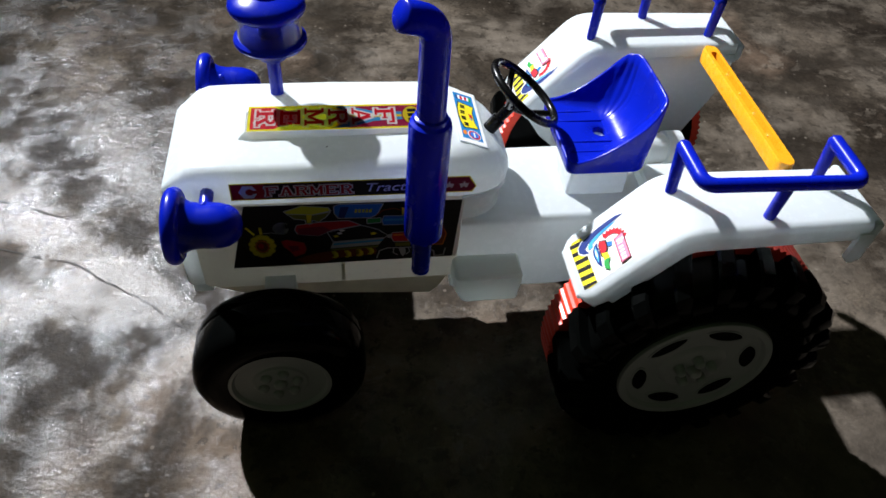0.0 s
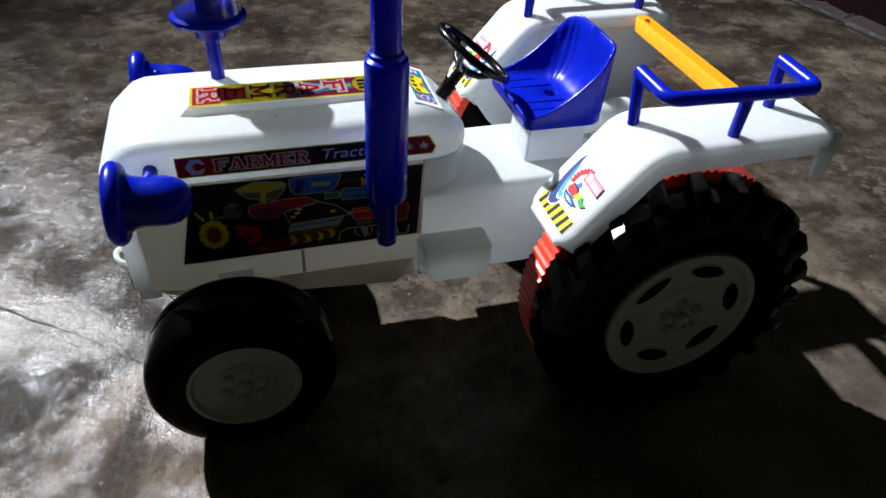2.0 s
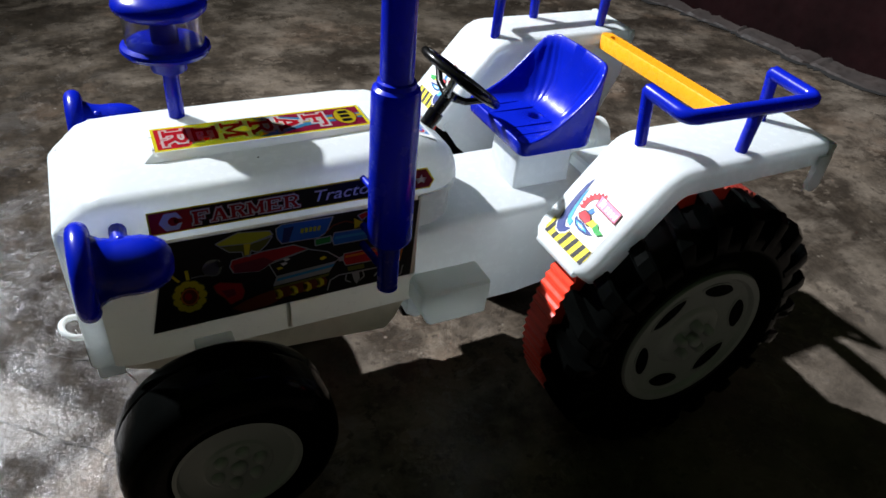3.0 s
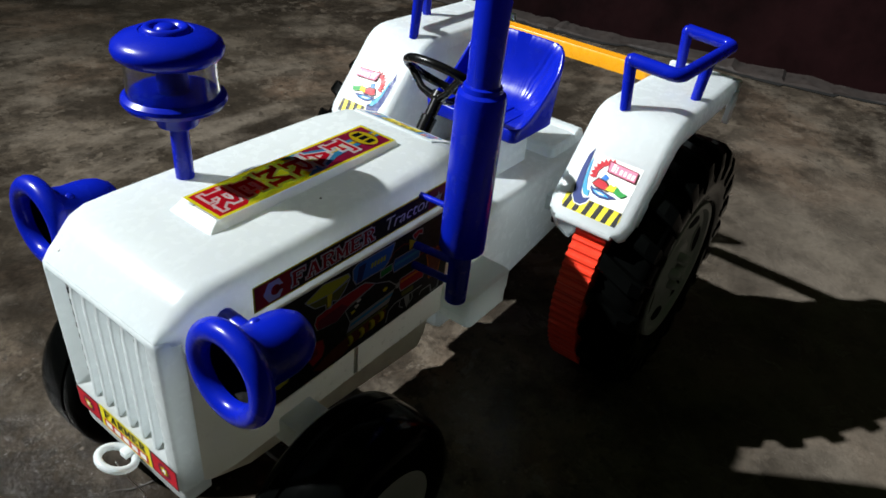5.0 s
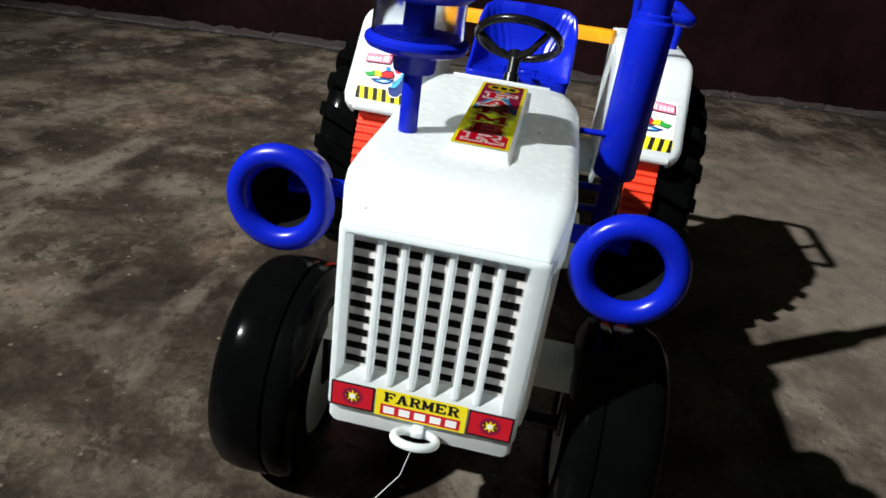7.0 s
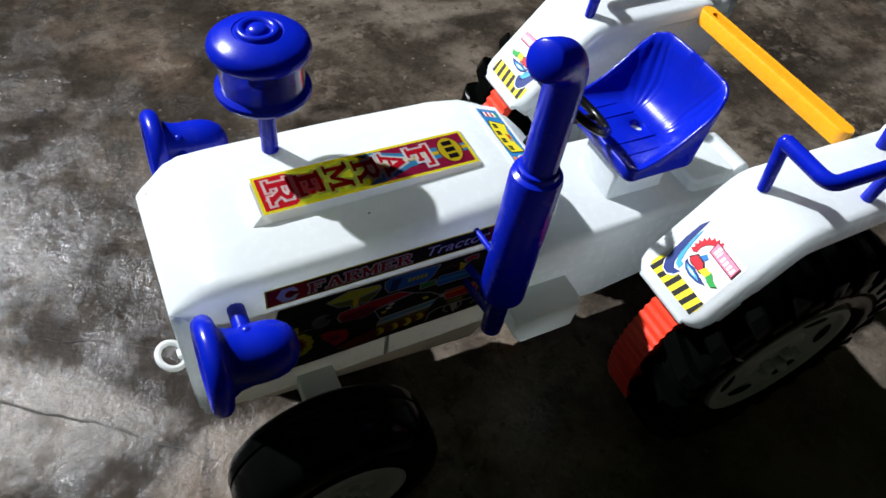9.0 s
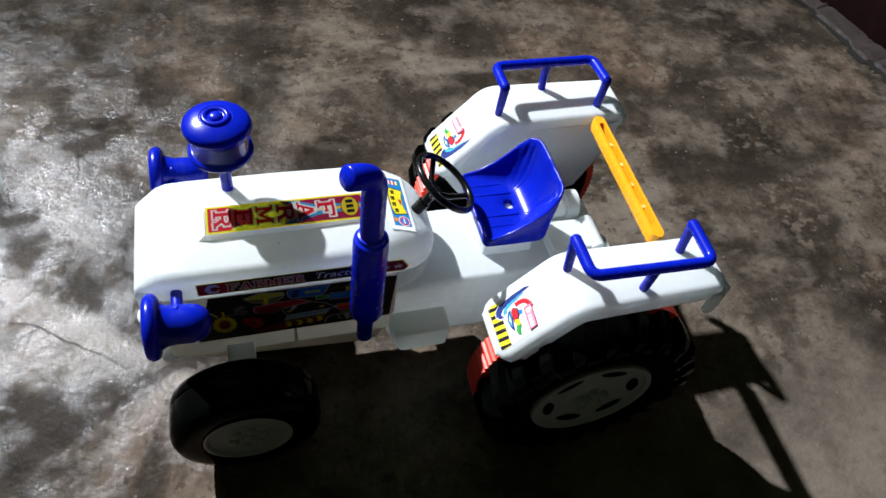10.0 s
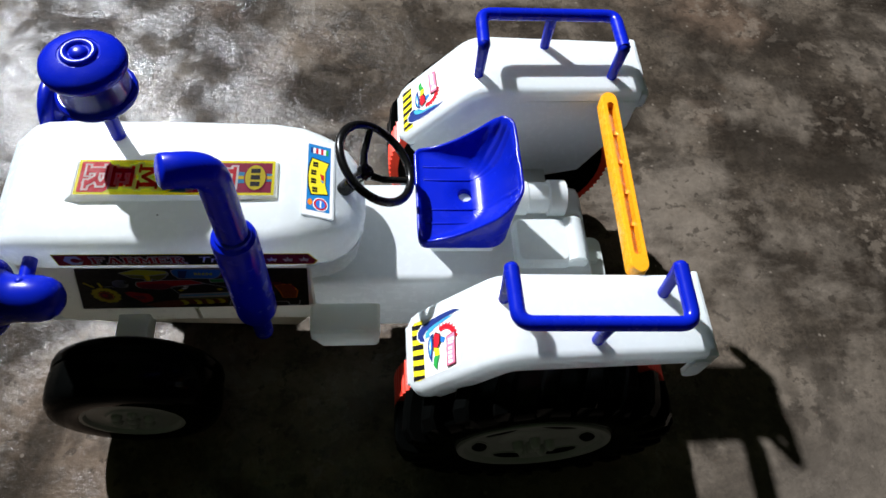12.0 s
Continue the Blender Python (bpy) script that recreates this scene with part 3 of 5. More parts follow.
def build_headlight(yc, zc, x=0.0095):
    c = Vector((x, yc, zc))
    axis = Vector((-1, 0, 0.05))
    bm = bmesh.new()
    prof = []
    for i in range(21):
        a = radians(-100 + i * 15)
        prof.append((0.0142 + 0.0038 * math.cos(a), 0.0005 + 0.0038 * math.sin(a)))
    revolve(bm, prof, c, axis, 40, cap=False)
    rim = part("headlight_rim", bm, blue, tractor, "thick rounded blue headlight rim", 60)
    bm = bmesh.new()
    prof = [(0.0152, -0.001), (0.0128, -0.0035), (0.0112, -0.0065), (0.0106, -0.0105), (0.0108, -0.0150), (0.0106, -0.0195), (0.0096, -0.0235), (0.0075, -0.0268), (0.0045, -0.0288), (0.0001, -0.0295)]
    inner = [(0.0001, -0.0200), (0.006, -0.0190), (0.0092, -0.0140), (0.0098, -0.0070), (0.0110, -0.0040), (0.0128, -0.0022), (0.0142, 0.0002)]
    revolve(bm, inner[::-1], c, axis, 36, cap=False)
    part("reflector", bm, slot_black, rim, "dark hollow reflector")
    bm = bmesh.new()
    revolve(bm, prof, c, axis, 40, cap=False)
    part("headlight_shell", bm, blue, rim, "rounded blue plastic headlight shell", 60)
    bm = bmesh.new()
    revolve(bm, [(0.0001, 0.0016), (0.0011, 0.0012), (0.0016, 0.0), (0.0018, -0.002)], c + Vector((0.0160, 0, 0.002)), axis, 14)
    part("bulb", bm, red_lens, rim, "small red bulb")
    bm = bmesh.new()
    side = -1 if yc > 0 else 1
    tube(bm, [(0.022, yc, zc + 0.002), (0.022, yc + side * 0.014, zc + 0.003), (0.022, yc + side * 0.024, zc + 0.003)], 0.0032, 10)
    revolve(bm, [(0.0020, 0), (0.0020, 0.0090), (0.0012, 0.0098), (0.0001, 0.0100)], (0.0225, yc + side * 0.004, zc), (0, 0, 1), 12)
    part("headlight_peg", bm, blue, rim)


build_headlight(-0.0520, 0.1392)
build_headlight(0.0592, 0.1388, 0.0135)


def build_air_cleaner():
    x, y = 0.0543, 0.0285
    bm = bmesh.new()
    revolve(bm, [(0.0034, 0.1525), (0.0033, 0.1760), (0.0070, 0.1765), (0.0073, 0.1772), (0.0078, 0.1822), (0.0082, 0.1830)], (x, y, 0), n=24)
    stem = part("air_cleaner_stem", bm, blue, tractor, "blue plastic air cleaner stem", 35)
    bm = bmesh.new()
    revolve(bm, [(0.0060, 0.1828), (0.0130, 0.1832), (0.0170, 0.1846), (0.0179, 0.1862), (0.0176, 0.1876), (0.0161, 0.1888), (0.0060, 0.1890)], (x, y, 0), n=48)
    revolve(bm, [(0.0055, 0.1886), (0.0050, 0.2016)], (x, y, 0), n=20)
    part("air_cleaner_base", bm, blue, stem, "", 35)
    bm = bmesh.new()
    revolve(bm, [(0.0157, 0.1886), (0.0154, 0.1956), (0.0156, 0.2021), (0.0147, 0.2021), (0.0145, 0.1956), (0.0149, 0.1886)], (x, y, 0), n=48, cap=False)
    part("air_cleaner_bowl", bm, clear, stem, "clear plastic bowl")
    bm = bmesh.new()
    revolve(bm, [(0.0143, 0.2006), (0.0160, 0.2008), (0.0179, 0.2024), (0.0184, 0.2042), (0.0178, 0.2062), (0.0156, 0.2080), (0.0117, 0.2096), (0.0090, 0.2103), (0.0086, 0.2100), (0.0080, 0.2101), (0.0076, 0.2110), (0.0069, 0.2116), (0.0060, 0.2117), (0.0050, 0.2112), (0.0044, 0.2104), (0.0040, 0.2103), (0.0036, 0.2110), (0.0028, 0.2117), (0.0014, 0.2121), (0.0001, 0.2122)], (x, y, 0), n=48)
    part("air_cleaner_cap", bm, blue, stem, "domed blue cap", 35)


build_air_cleaner()


def build_exhaust():
    x, y = 0.1232, -0.0542
    bm = bmesh.new()
    revolve(bm, [(0.0040, 0.1018), (0.0046, 0.1024), (0.0048, 0.1300)], (x, y, 0), n=24)
    revolve(bm, [(0.0048, 0.1285), (0.0086, 0.1288), (0.0094, 0.1300), (0.0093, 0.1940), (0.0088, 0.1962), (0.0074, 0.1972), (0.0072, 0.1990), (0.0058, 0.1998)], (x, y, 0), n=32)
    muffler = part("muffler", bm, blue, tractor, "blue plastic exhaust muffler", 40)
    bm = bmesh.new()
    line = bend([(x, y, 0.1985), (x - 0.0004, y - 0.0003, 0.2415), (0.1085, y - 0.0060, 0.2475)], 0.0085, 8)
    line[-1:] = [line[-1].lerp(line[-2], 0.12), line[-1]]
    tube(bm, line, [0.0062] * (len(line) - 2) + [0.0061, 0.0052], 22)
    part("exhaust_pipe", bm, blue, muffler, "blue exhaust pipe with a bent end", 50)
    for z, r in ((0.1225, 0.0017), (0.1120, 0.0017)):
        bm = bmesh.new()
        tube(bm, [(x - 0.002, y + 0.003, z), (x - 0.004, y + 0.0215, z)], r, 10)
        part("exhaust_bracket", bm, blue, muffler)
    bm = bmesh.new()
    tube(bm, [(x - 0.0040, y + 0.003, 0.1480), (x - 0.0050, y + 0.0195, 0.1480)], 0.0013, 10)
    part("exhaust_bracket", bm, blue, muffler)


build_exhaust()


def build_deck():
    bm = bmesh.new()
    rows = [(0.1455, 0.0308, 0.0580, 0.1108), (0.150, 0.0312, 0.0550, 0.1120), (0.210, 0.0316, 0.0555, 0.1126), (0.292, 0.0304, 0.0660, 0.1126), (0.2965, 0.0296, 0.0670, 0.1120), (0.2985, 0.0282, 0.0690, 0.1100)]
    loft(bm, [section(x, hw, z0, z1, 0.0042, 0.002, 0.0, 6) for x, hw, z0, z1 in rows])
    for co, no in (((0.1480, 0, 0), (1, 0, 0)), ((0.1800, 0, 0), (1, 0, 0)), ((0, 0, 0.0670), (0, 0, 1)), ((0, 0, 0.0830), (0, 0, 1))):
        bmesh.ops.bisect_plane(bm, geom=bm.verts[:] + bm.edges[:] + bm.faces[:], plane_co=co, plane_no=no)
    hollow(bm, lambda c, n: abs(n.y) > 0.9 and 0.1480 < c.x < 0.1800 and 0.0670 < c.z < 0.0830)
    hollow(bm, lambda c, n: abs(n.x) > 0.9 and c.x < 0.15)
    deck = part("rear_body", bm, white, tractor, "white plastic rear body under the seat", 30)
    # neck that fills between engine and hood's rear end
    bm = bmesh.new()
    loft(bm, [[(x, YC * 0.6 + s, z) for x, s in [(0.146, -0.0305), (0.156, -0.0295), (0.164, -0.0255), (0.1695, -0.019), (0.172, -0.010), (0.172, 0.010), (0.1695, 0.019), (0.164, 0.0255), (0.156, 0.0295), (0.146, 0.0305)]] for z in (0.1080, 0.1290)])
    part("neck", bm, white, deck, "", 30)
    # seat pedestal
    bm = bmesh.new()
    loft(bm, [[(x, y, z) for x, y in round_rect(0.2105 - e, 0.2430 + e, -0.0130 - e, 0.0130 + e, (0.002,) * 4, 3)] for z, e in ((0.1125, 0.0010), (0.1425, 0.0))])
    part("seat_pedestal", bm, white, deck, "", 30)
    # moulded casings behind the seat
    bm = bmesh.new()
    revolve(bm, [(0.0085, 0.2500), (0.0098, 0.2505), (0.0098, 0.2640), (0.0088, 0.2650), (0.0088, 0.2760), (0.0102, 0.2768), (0.0102, 0.2860), (0.0085, 0.2866)], (0, 0.0170, 0.1185), (1, 0, 0), 28)
    part("rear_casing", bm, white, deck, "", 30)
    bm = bmesh.new()
    loft(bm, [[(x, y, z) for x, y in round_rect(0.255 + e, 0.2860 - e, -0.025 + e, 0.004 - e, (0.004,) * 4, 4)] for z, e in ((0.1120, 0), (0.1175, 0.0006), (0.1190, 0.002))])
    revolve(bm, [(0.0050, -0.024), (0.0060, -0.023), (0.0060, 0.003), (0.0050, 0.004)], (0.2890, 0, 0.1150), (0, 1, 0), 20)
    part("rear_casing", bm, white, deck, "", 30)
    bm = bmesh.new()
    loft(bm, [[(x, y, z) for x, y in round_rect(0.294, 0.3110, -0.0240, 0.0040, (0.001, 0.005, 0.005, 0.001), 4)] for z in (0.0925, 0.0965)])
    revolve(bm, [(0.0040, 0.0960), (0.0040, 0.1000), (0.0030, 0.1004)], (0.3045, -0.010, 0), n=16)
    part("hitch_plate", bm, milky, deck, "milky plastic hitch plate", 30)
    # foot steps
    for s in (-1, 1):
        bm = bmesh.new()
        rings = []
        for e, z in ((0.0025, 0.0625), (0.0, 0.0650), (0.0, 0.0735), (-0.0004, 0.0740), (-0.0004, 0.0835), (0.0012, 0.0850)):
            y0, y1 = sorted((s * 0.028, s * (0.0482 - e)))
            rings.append([(x, y, z) for x, y in round_rect(0.1448 + e + (0.004 if z < 0.07 else 0), 0.1822 - e, y0, y1, (0.003,) * 4, 4)])
        loft(bm, rings)
        hollow(bm, lambda c, n: abs(n.y) > 0.9 and abs(c.y) < 0.03)
        part("foot_step", bm, milky, deck, "milky white foot step", 30)
    # front axle stubs
    bm = bmesh.new()
    box(bm, 0.0415, 0.0580, -0.0562, -0.0300, 0.0655, 0.0785, 0.0010)
    part("axle_stub", bm, milky, tractor, "milky white axle stub", 30)
    bm = bmesh.new()
    box(bm, 0.0415, 0.0580, 0.0330, 0.0600, 0.0665, 0.0795, 0.0010)
    part("axle_stub", bm, milky, tractor, "milky white axle stub", 30)
    bm = bmesh.new()
    tube(bm, [(0.0475, -0.070, 0.046), (0.0475, 0.070, 0.046)], 0.0035, 12)
    box(bm, 0.043, 0.052, -0.053, -0.048, 0.042, 0.066, 0.001)
    box(bm, 0.043, 0.052, 0.050, 0.055, 0.042, 0.066, 0.001)
    part("front_axle", bm, black, tractor, "black front axle")
    bm = bmesh.new()
    tube(bm, [(0.262, -0.090, 0.0738), (0.262, 0.090, 0.0738)], 0.004, 12)
    part("rear_axle", bm, black, tractor, "black rear axle")
    return deck


deck = build_deck()


def build_seat():
    """A tub seat: one moulded skin, a shallow pan whose sides sweep up into a fluted back."""
    x0, x1, hw, pan = 0.2000, 0.2478, 0.0290, 0.1464
    def plan_of(rf, rb):
        """A rounded rectangle walked in fixed steps, each point with its outward normal."""
        out = []

        def side(ax, ay, bx, by, nx, ny, n):
            for i in range(n):
                out.append((ax + (bx - ax) * i / n, ay + (by - ay) * i / n, nx, ny))

        def corner(cx, cy, r, start, n):
            for i in range(n):
                a = radians(start + 90 * i / n)
                out.append((cx + r * math.cos(a), cy + r * math.sin(a), math.cos(a), math.sin(a)))

        corner(x0 + rf, -hw + rf, rf, 180, 9)
        side(x0 + rf, -hw, x1 - rb, -hw, 0, -1, 22)
        corner(x1 - rb, -hw + rb, rb, 270, 24)
        side(x1, -hw + rb, x1, hw - rb, 1, 0, 20)
        corner(x1 - rb, hw - rb, rb, 0, 24)
        side(x1 - rb, hw, x0 + rf, hw, 0, 1, 22)
        corner(x0 + rf, hw - rf, rf, 90, 9)
        side(x0, hw - rf, x0, -hw + rf, -1, 0, 14)
        return out

    # square outside, round inside
    plan, tub = plan_of(0.0050, 0.0125), plan_of(0.0060, 0.0205)
    rings = [[] for _ in range(16)]
    for (x, y, nx, ny), (bx, by, mx, my) in zip(plan, tub):
        t = max(0.0, min(1.0, (x - 0.2030) / (x1 - 0.0010 - 0.2030)))
        rise = (t * 1.06) ** 1.7 if t < 0.9 else (0.9 * 1.06) ** 1.7 + (t - 0.9) * 0.8
        back = max(0.0, min(1.0, (x - 0.2360) / 0.0050))
        h = 0.1478 + 0.0312 * rise + back * (0.0012 * math.cos(y / hw * 1.5) + 0.00045 * abs(math.sin(y * 900)))
        flute = back * 0.00035 * math.cos(y * 1800)
        lean = 0.0006 * rise

        def at(inset, z, f=0.0):
            return (x + (bx - x) * f - (nx + (mx - nx) * f) * inset, y + (by - y) * f - (ny + (my - ny) * f) * inset, z)

        rings[0].append(at(0.0022, 0.1398))
        rings[1].append(at(0.0012, 0.1402))
        rings[2].append(at(0.0008 + lean, 0.1415))
        rings[3].append(at(0.0, h - 0.0010))
        rings[4].append(at(0.0003, h - 0.0003))
        rings[5].append(at(0.0010, h))
        rings[6].append(at(0.0018, h - 0.0004))
        reach = 0.0034 + 0.0136 * rise
        for j in range(9):
            a = radians(90 * (j + 1) / 9)
            fade = math.cos(a)
            rings[7 + j].append(at(0.0021 + reach * (1 - math.cos(a)) + flute * fade, h - 0.0006 - (h - 0.0006 - pan) * math.sin(a), min(1.0, (j + 1) / 4)))
    # the pan closes on a round hole that goes through
    for r, z in ((0.0120, pan - 0.0003), (0.0042, pan - 0.0004), (0.0034, pan - 0.0012), (0.0034, 0.1398)):
        ring = []
        for x, y, _, _ in tub:
            a = math.atan2(y, x - 0.2255)
            ring.append((0.2255 + r * math.cos(a), r * math.sin(a), z))
        rings.append(ring)
    bm = bmesh.new()
    loft(bm, rings, cap=False, closed=True)
    seat = part("seat", bm, blue, tractor, "glossy blue tub seat with a scalloped back edge", 60)
    for y in (-0.0172, -0.0090, 0.0090, 0.0172):
        bm = bmesh.new()
        box(bm, 0.2045, 0.2340, y - 0.0005, y + 0.0005, 0.1452, 0.1467, 0.0003, 2)
        part("seat_rib", bm, blue, seat)


build_seat()


def build_steering():
    c = Vector((0.1800, 0.0012, 0.1708))
    nrm = Vector((0.588, 0, 0.809))
    u, v = Vector((0, 1, 0)), nrm.cross(Vector((0, 1, 0)))
    bm = bmesh.new()
    rings = []
    for i in range(44):
        a = 2 * math.pi * i / 44
        d = u * math.cos(a) + v * math.sin(a)
        rings.append([c + d * (0.0208 + 0.0021 * math.cos(2 * math.pi * k / 12)) + nrm * 0.0021 * math.sin(2 * math.pi * k / 12) for k in range(12)])
    loft(bm, rings, cap=False, closed=True)
    wheel = part("steering_wheel", bm, black, tractor, "black plastic steering wheel", 60)
    hub = c - nrm * 0.0100 
    for a in (8, 138, 266):
        d = u * math.cos(radians(a)) + v * math.sin(radians(a))
        bm = bmesh.new()
        tube(bm, [hub + d * 0.002, hub + d * 0.010 + nrm * 0.002, c + d * 0.0202 - nrm * 0.0005], [0.0021, 0.0018, 0.0017], 10)
        part("spoke", bm, black, wheel)
    bm = bmesh.new()
    tube(bm, [hub + nrm * 0.003, hub, hub - nrm * 0.001, hub - nrm * 0.009, hub - nrm * 0.0095, hub - nrm * 0.020], [0.0038, 0.0042, 0.0030, 0.0028, 0.0040, 0.0036], 14)
    part("steering_column", bm, black, wheel, "", 40)


build_steering()


def build_fender(s):
    """A mudguard: a bent top with rolled edges, a tall inner wall and a tab at the rear."""
    yi, yo = 0.0535, 0.0968
    prof = bend([(0.1946, 0, 0.1184), (0.2330, 0, 0.1640), (0.3265, 0, 0.1645)], 0.010, 5)
    prof[1:1] = [prof[0].lerp(prof[1], 0.06), prof[0].lerp(prof[1], 0.16)]

    def strip(y, down):
        return [Vector((p.x, s * y, p.z - down)) for p in prof]

    bm = bmesh.new()
    normals = []
    for i, p in enumerate(prof):
        d = (prof[min(i + 1, len(prof) - 1)] - prof[max(i - 1, 0)]).normalized()
        normals.append(Vector((-d.z, 0, d.x)))
    shell = []
    for k, (p, nrm) in enumerate(zip(prof, normals)):
        cut = (0.0048, 0.0014, 0.0, 0.0)[min(k, 3)] if k < len(prof) - 1 else 0.0016
        yi, yo = 0.0535 + cut, 0.0968 - cut
        out = [(yi, -0.0120), (yi, -0.0044), (yi + 0.0004, -0.0026), (yi + 0.0013, -0.0013), (yi + 0.0026, -0.0004), (yi + 0.0044, 0), (yo - 0.0044, 0), (yo - 0.0026, -0.0004), (yo - 0.0013, -0.0013), (yo - 0.0004, -0.0026), (yo, -0.0044), (yo, -0.0110), (yo - 0.0018, -0.0110), (yo - 0.0020, -0.0028), (yi + 0.0020, -0.0028), (yi + 0.0018, -0.0120)]
        shell.append([Vector((p.x, s * y, p.z)) + nrm * h for y, h in out])
    loft(bm, shell)
    yi, yo = 0.0535, 0.0968
    fender = part("fender", bm, white, tractor, "white plastic mudguard with a bent front", 40)
    # rounded front edge and rear edge
    bm = bmesh.new()
    tube(bm, [Vector((0.1964, s * (yi + 0.0072), 0.1168)), Vector((0.1964, s * (yo - 0.0072), 0.1168))], 0.0021, 10)
    part("fender_edge", bm, white, fender)
    bm = bmesh.new()
    y0, y1 = sorted((s * (yi + 0.0005), s * (yo - 0.0005)))
    box(bm, 0.3245, 0.3285, y0, y1, 0.1540, 0.1640, 0.0012)
    part("fender_edge", bm, white, fender, "", 40)
    # inner wall
    bm = bmesh.new()
    pts = [(0.2010, 0.1165), (0.2330, 0.1560), (0.3240, 0.1580), (0.3240, 0.1380), (0.3060, 0.0960), (0.2700, 0.0850), (0.2300, 0.0850), (0.2120, 0.1010)]
    loft(bm, [[(x, s * y, z) for x, z in pts] for y in (yi + 0.0002, yi + 0.0022)])
    part("fender_wall", bm, white, fender, "", 25)
    bm = bmesh.new()
    y0, y1 = sorted((s * 0.030, s * (yi + 0.001)))
    box(bm, 0.245, 0.285, y0, y1, 0.0860, 0.0960, 0.001)
    part("fender_arm", bm, white, fender, "", 25)
    # hanging tab
    bm = bmesh.new()
    y0, y1 = sorted((s * (yo - 0.0028), s * (yo - 0.0002)))
    loft(bm, [[(x, y, z) for x, z in round_rect(0.3195, 0.3275, 0.1390, 0.1580, (0.0038, 0.0038, 0.0005, 0.0005), 4)] for y in (y0, y1)])
    part("fender_tab", bm, white, fender)
    # tubular rail
    t = 0.0033
    bm = bmesh.new()
    tube(bm, bend([(0.2350, s * 0.0640, 0.1868), (0.2358, s * 0.0884, 0.1853), (0.3090, s * 0.0900, 0.1853), (0.3085, s * 0.0640, 0.1872)], 0.006, 6), t, 16)
    for x in (0.2350, 0.3085):
        revolve(bm, [(0.0001, 0.0034), (0.0024, 0.0024), (0.0034, 0.0), (0.0026, -0.003)], (x, s * 0.0645, 0.1866), (0, 0, 1), 14)
    rail = part("rail", bm, blue, tractor, "blue tubular plastic rail", 60)
    for a, b in (((0.2350, s * 0.0642, 0.1860), (0.2358, s * 0.0668, 0.1625)), ((0.2745, s * 0.0890, 0.1850), (0.2745, s * 0.0878, 0.1625)), ((0.3085, s * 0.0642, 0.1865), (0.3090, s * 0.0660, 0.1625))):
        bm = bmesh.new()
        tube(bm, [a, b], [0.0030, 0.0026], 14)
        part("rail_post", bm, blue, rail)
    # sticker on the sloping front
    u = Vector((0, -1, 0))
    v = Vector((0.2330 - 0.1946, 0, 0.1640 - 0.1184)).normalized()
    o = Vector((0.1935, s * (yi + yo) / 2, 0.1170)) + v * 0.0198 + u * 0.0006 + u.cross(v) * 0.0001
    p = Print(o, u, v, scale=1.1)
    p.u = Vector((0, s, 0))  # the two sides mirror each other
    # clear backing with a faint edge, hazard band with slanted stripes
    p.rect(-0.0128, -0.0118, 0.0131, 0.0150, WHITE, 1)
    p.poly([(-0.0137, -0.0107), (-0.0134, -0.0056), (0.0132, -0.0056), (0.0136, -0.0095), (0.0128, -0.0120), (0.0105, -0.0126), (-0.0122, -0.0126)], YELLOW, 2)
    for k in range(6):
        a = -0.0128 + k * 0.0047
        p.poly([(a, -0.0125), (a + 0.0023, -0.0125), (min(a + 0.0035, 0.0132), -0.0057), (a + 0.0012, -0.0057)], BLACK, 3)
    # navy swoosh with a pale edge, a sky-blue one inside it
    navy = [(-0.0108, 0.0167), (-0.0104, 0.0128), (-0.0099, 0.0066), (-0.0089, 0.0005), (-0.0075, -0.0037), (-0.0057, -0.0056), (-0.0027, -0.0044), (-0.0036, -0.0071), (-0.0059, -0.0090), (-0.0085, -0.0087), (-0.0105, -0.0063), (-0.0117, -0.0011), (-0.0123, 0.0060), (-0.0122, 0.0132)]
    p.poly([(-0.0082 + (x + 0.0082) * 1.10, 0.0030 + (y - 0.0030) * 1.04) for x, y in navy], WHITE, 4)
    p.poly(navy, NAVY, 5)
    p.poly([(-0.0096, 0.0134), (-0.0089, 0.0086), (-0.0077, 0.0026), (-0.0060, -0.0015), (-0.0044, -0.0016), (-0.0041, -0.0043), (-0.0065, -0.0039), (-0.0082, -0.0012), (-0.0091, 0.0030), (-0.0098, 0.0092)], SKY, 6)
    # toothed red arc
    p.arc(0.0000, 0.0070, 0.0048, 0.0066, 88, 205, RED, 6)
    for k in range(8):
        a = radians(92 + k * 15)
        p.star(0.0068 * math.cos(a), 0.0070 + 0.0068 * math.sin(a), 0.0013, RED, 7, 3, 0.5, 92 + k * 15)
    # running emblem: red, yellow and green shapes over navy waves
    p.poly([(-0.0025, 0.0048), (-0.0011, 0.0076), (0.0008, 0.0066), (0.0002, 0.0046)], BLUE, 7)
    p.poly([(-0.0050, 0.0010), (-0.0034, 0.0002), (0.0004, 0.0005), (0.0037, -0.0002), (0.0080, -0.0008), (0.0046, -0.0025), (0.0006, -0.0030), (-0.0025, -0.0024), (-0.0046, -0.0006)], NAVY, 8)
    p.poly([(-0.0036, -0.0006), (0.0000, -0.0004), (0.0034, -0.0010), (0.0050, -0.0017), (0.0006, -0.0022), (-0.0023, -0.0016)], SKY, 9)
    p.poly([(-0.0022, -0.0010), (0.0004, -0.0009), (0.0028, -0.0014), (0.0004, -0.0018)], WHITE, 10)
    p.poly([(-0.0052, 0.0020), (-0.0034, 0.0052), (0.0008, 0.0048), (0.0036, 0.0026), (0.0030, 0.0004), (0.0002, 0.0006), (-0.0030, 0.0006)], BLACK, 9)
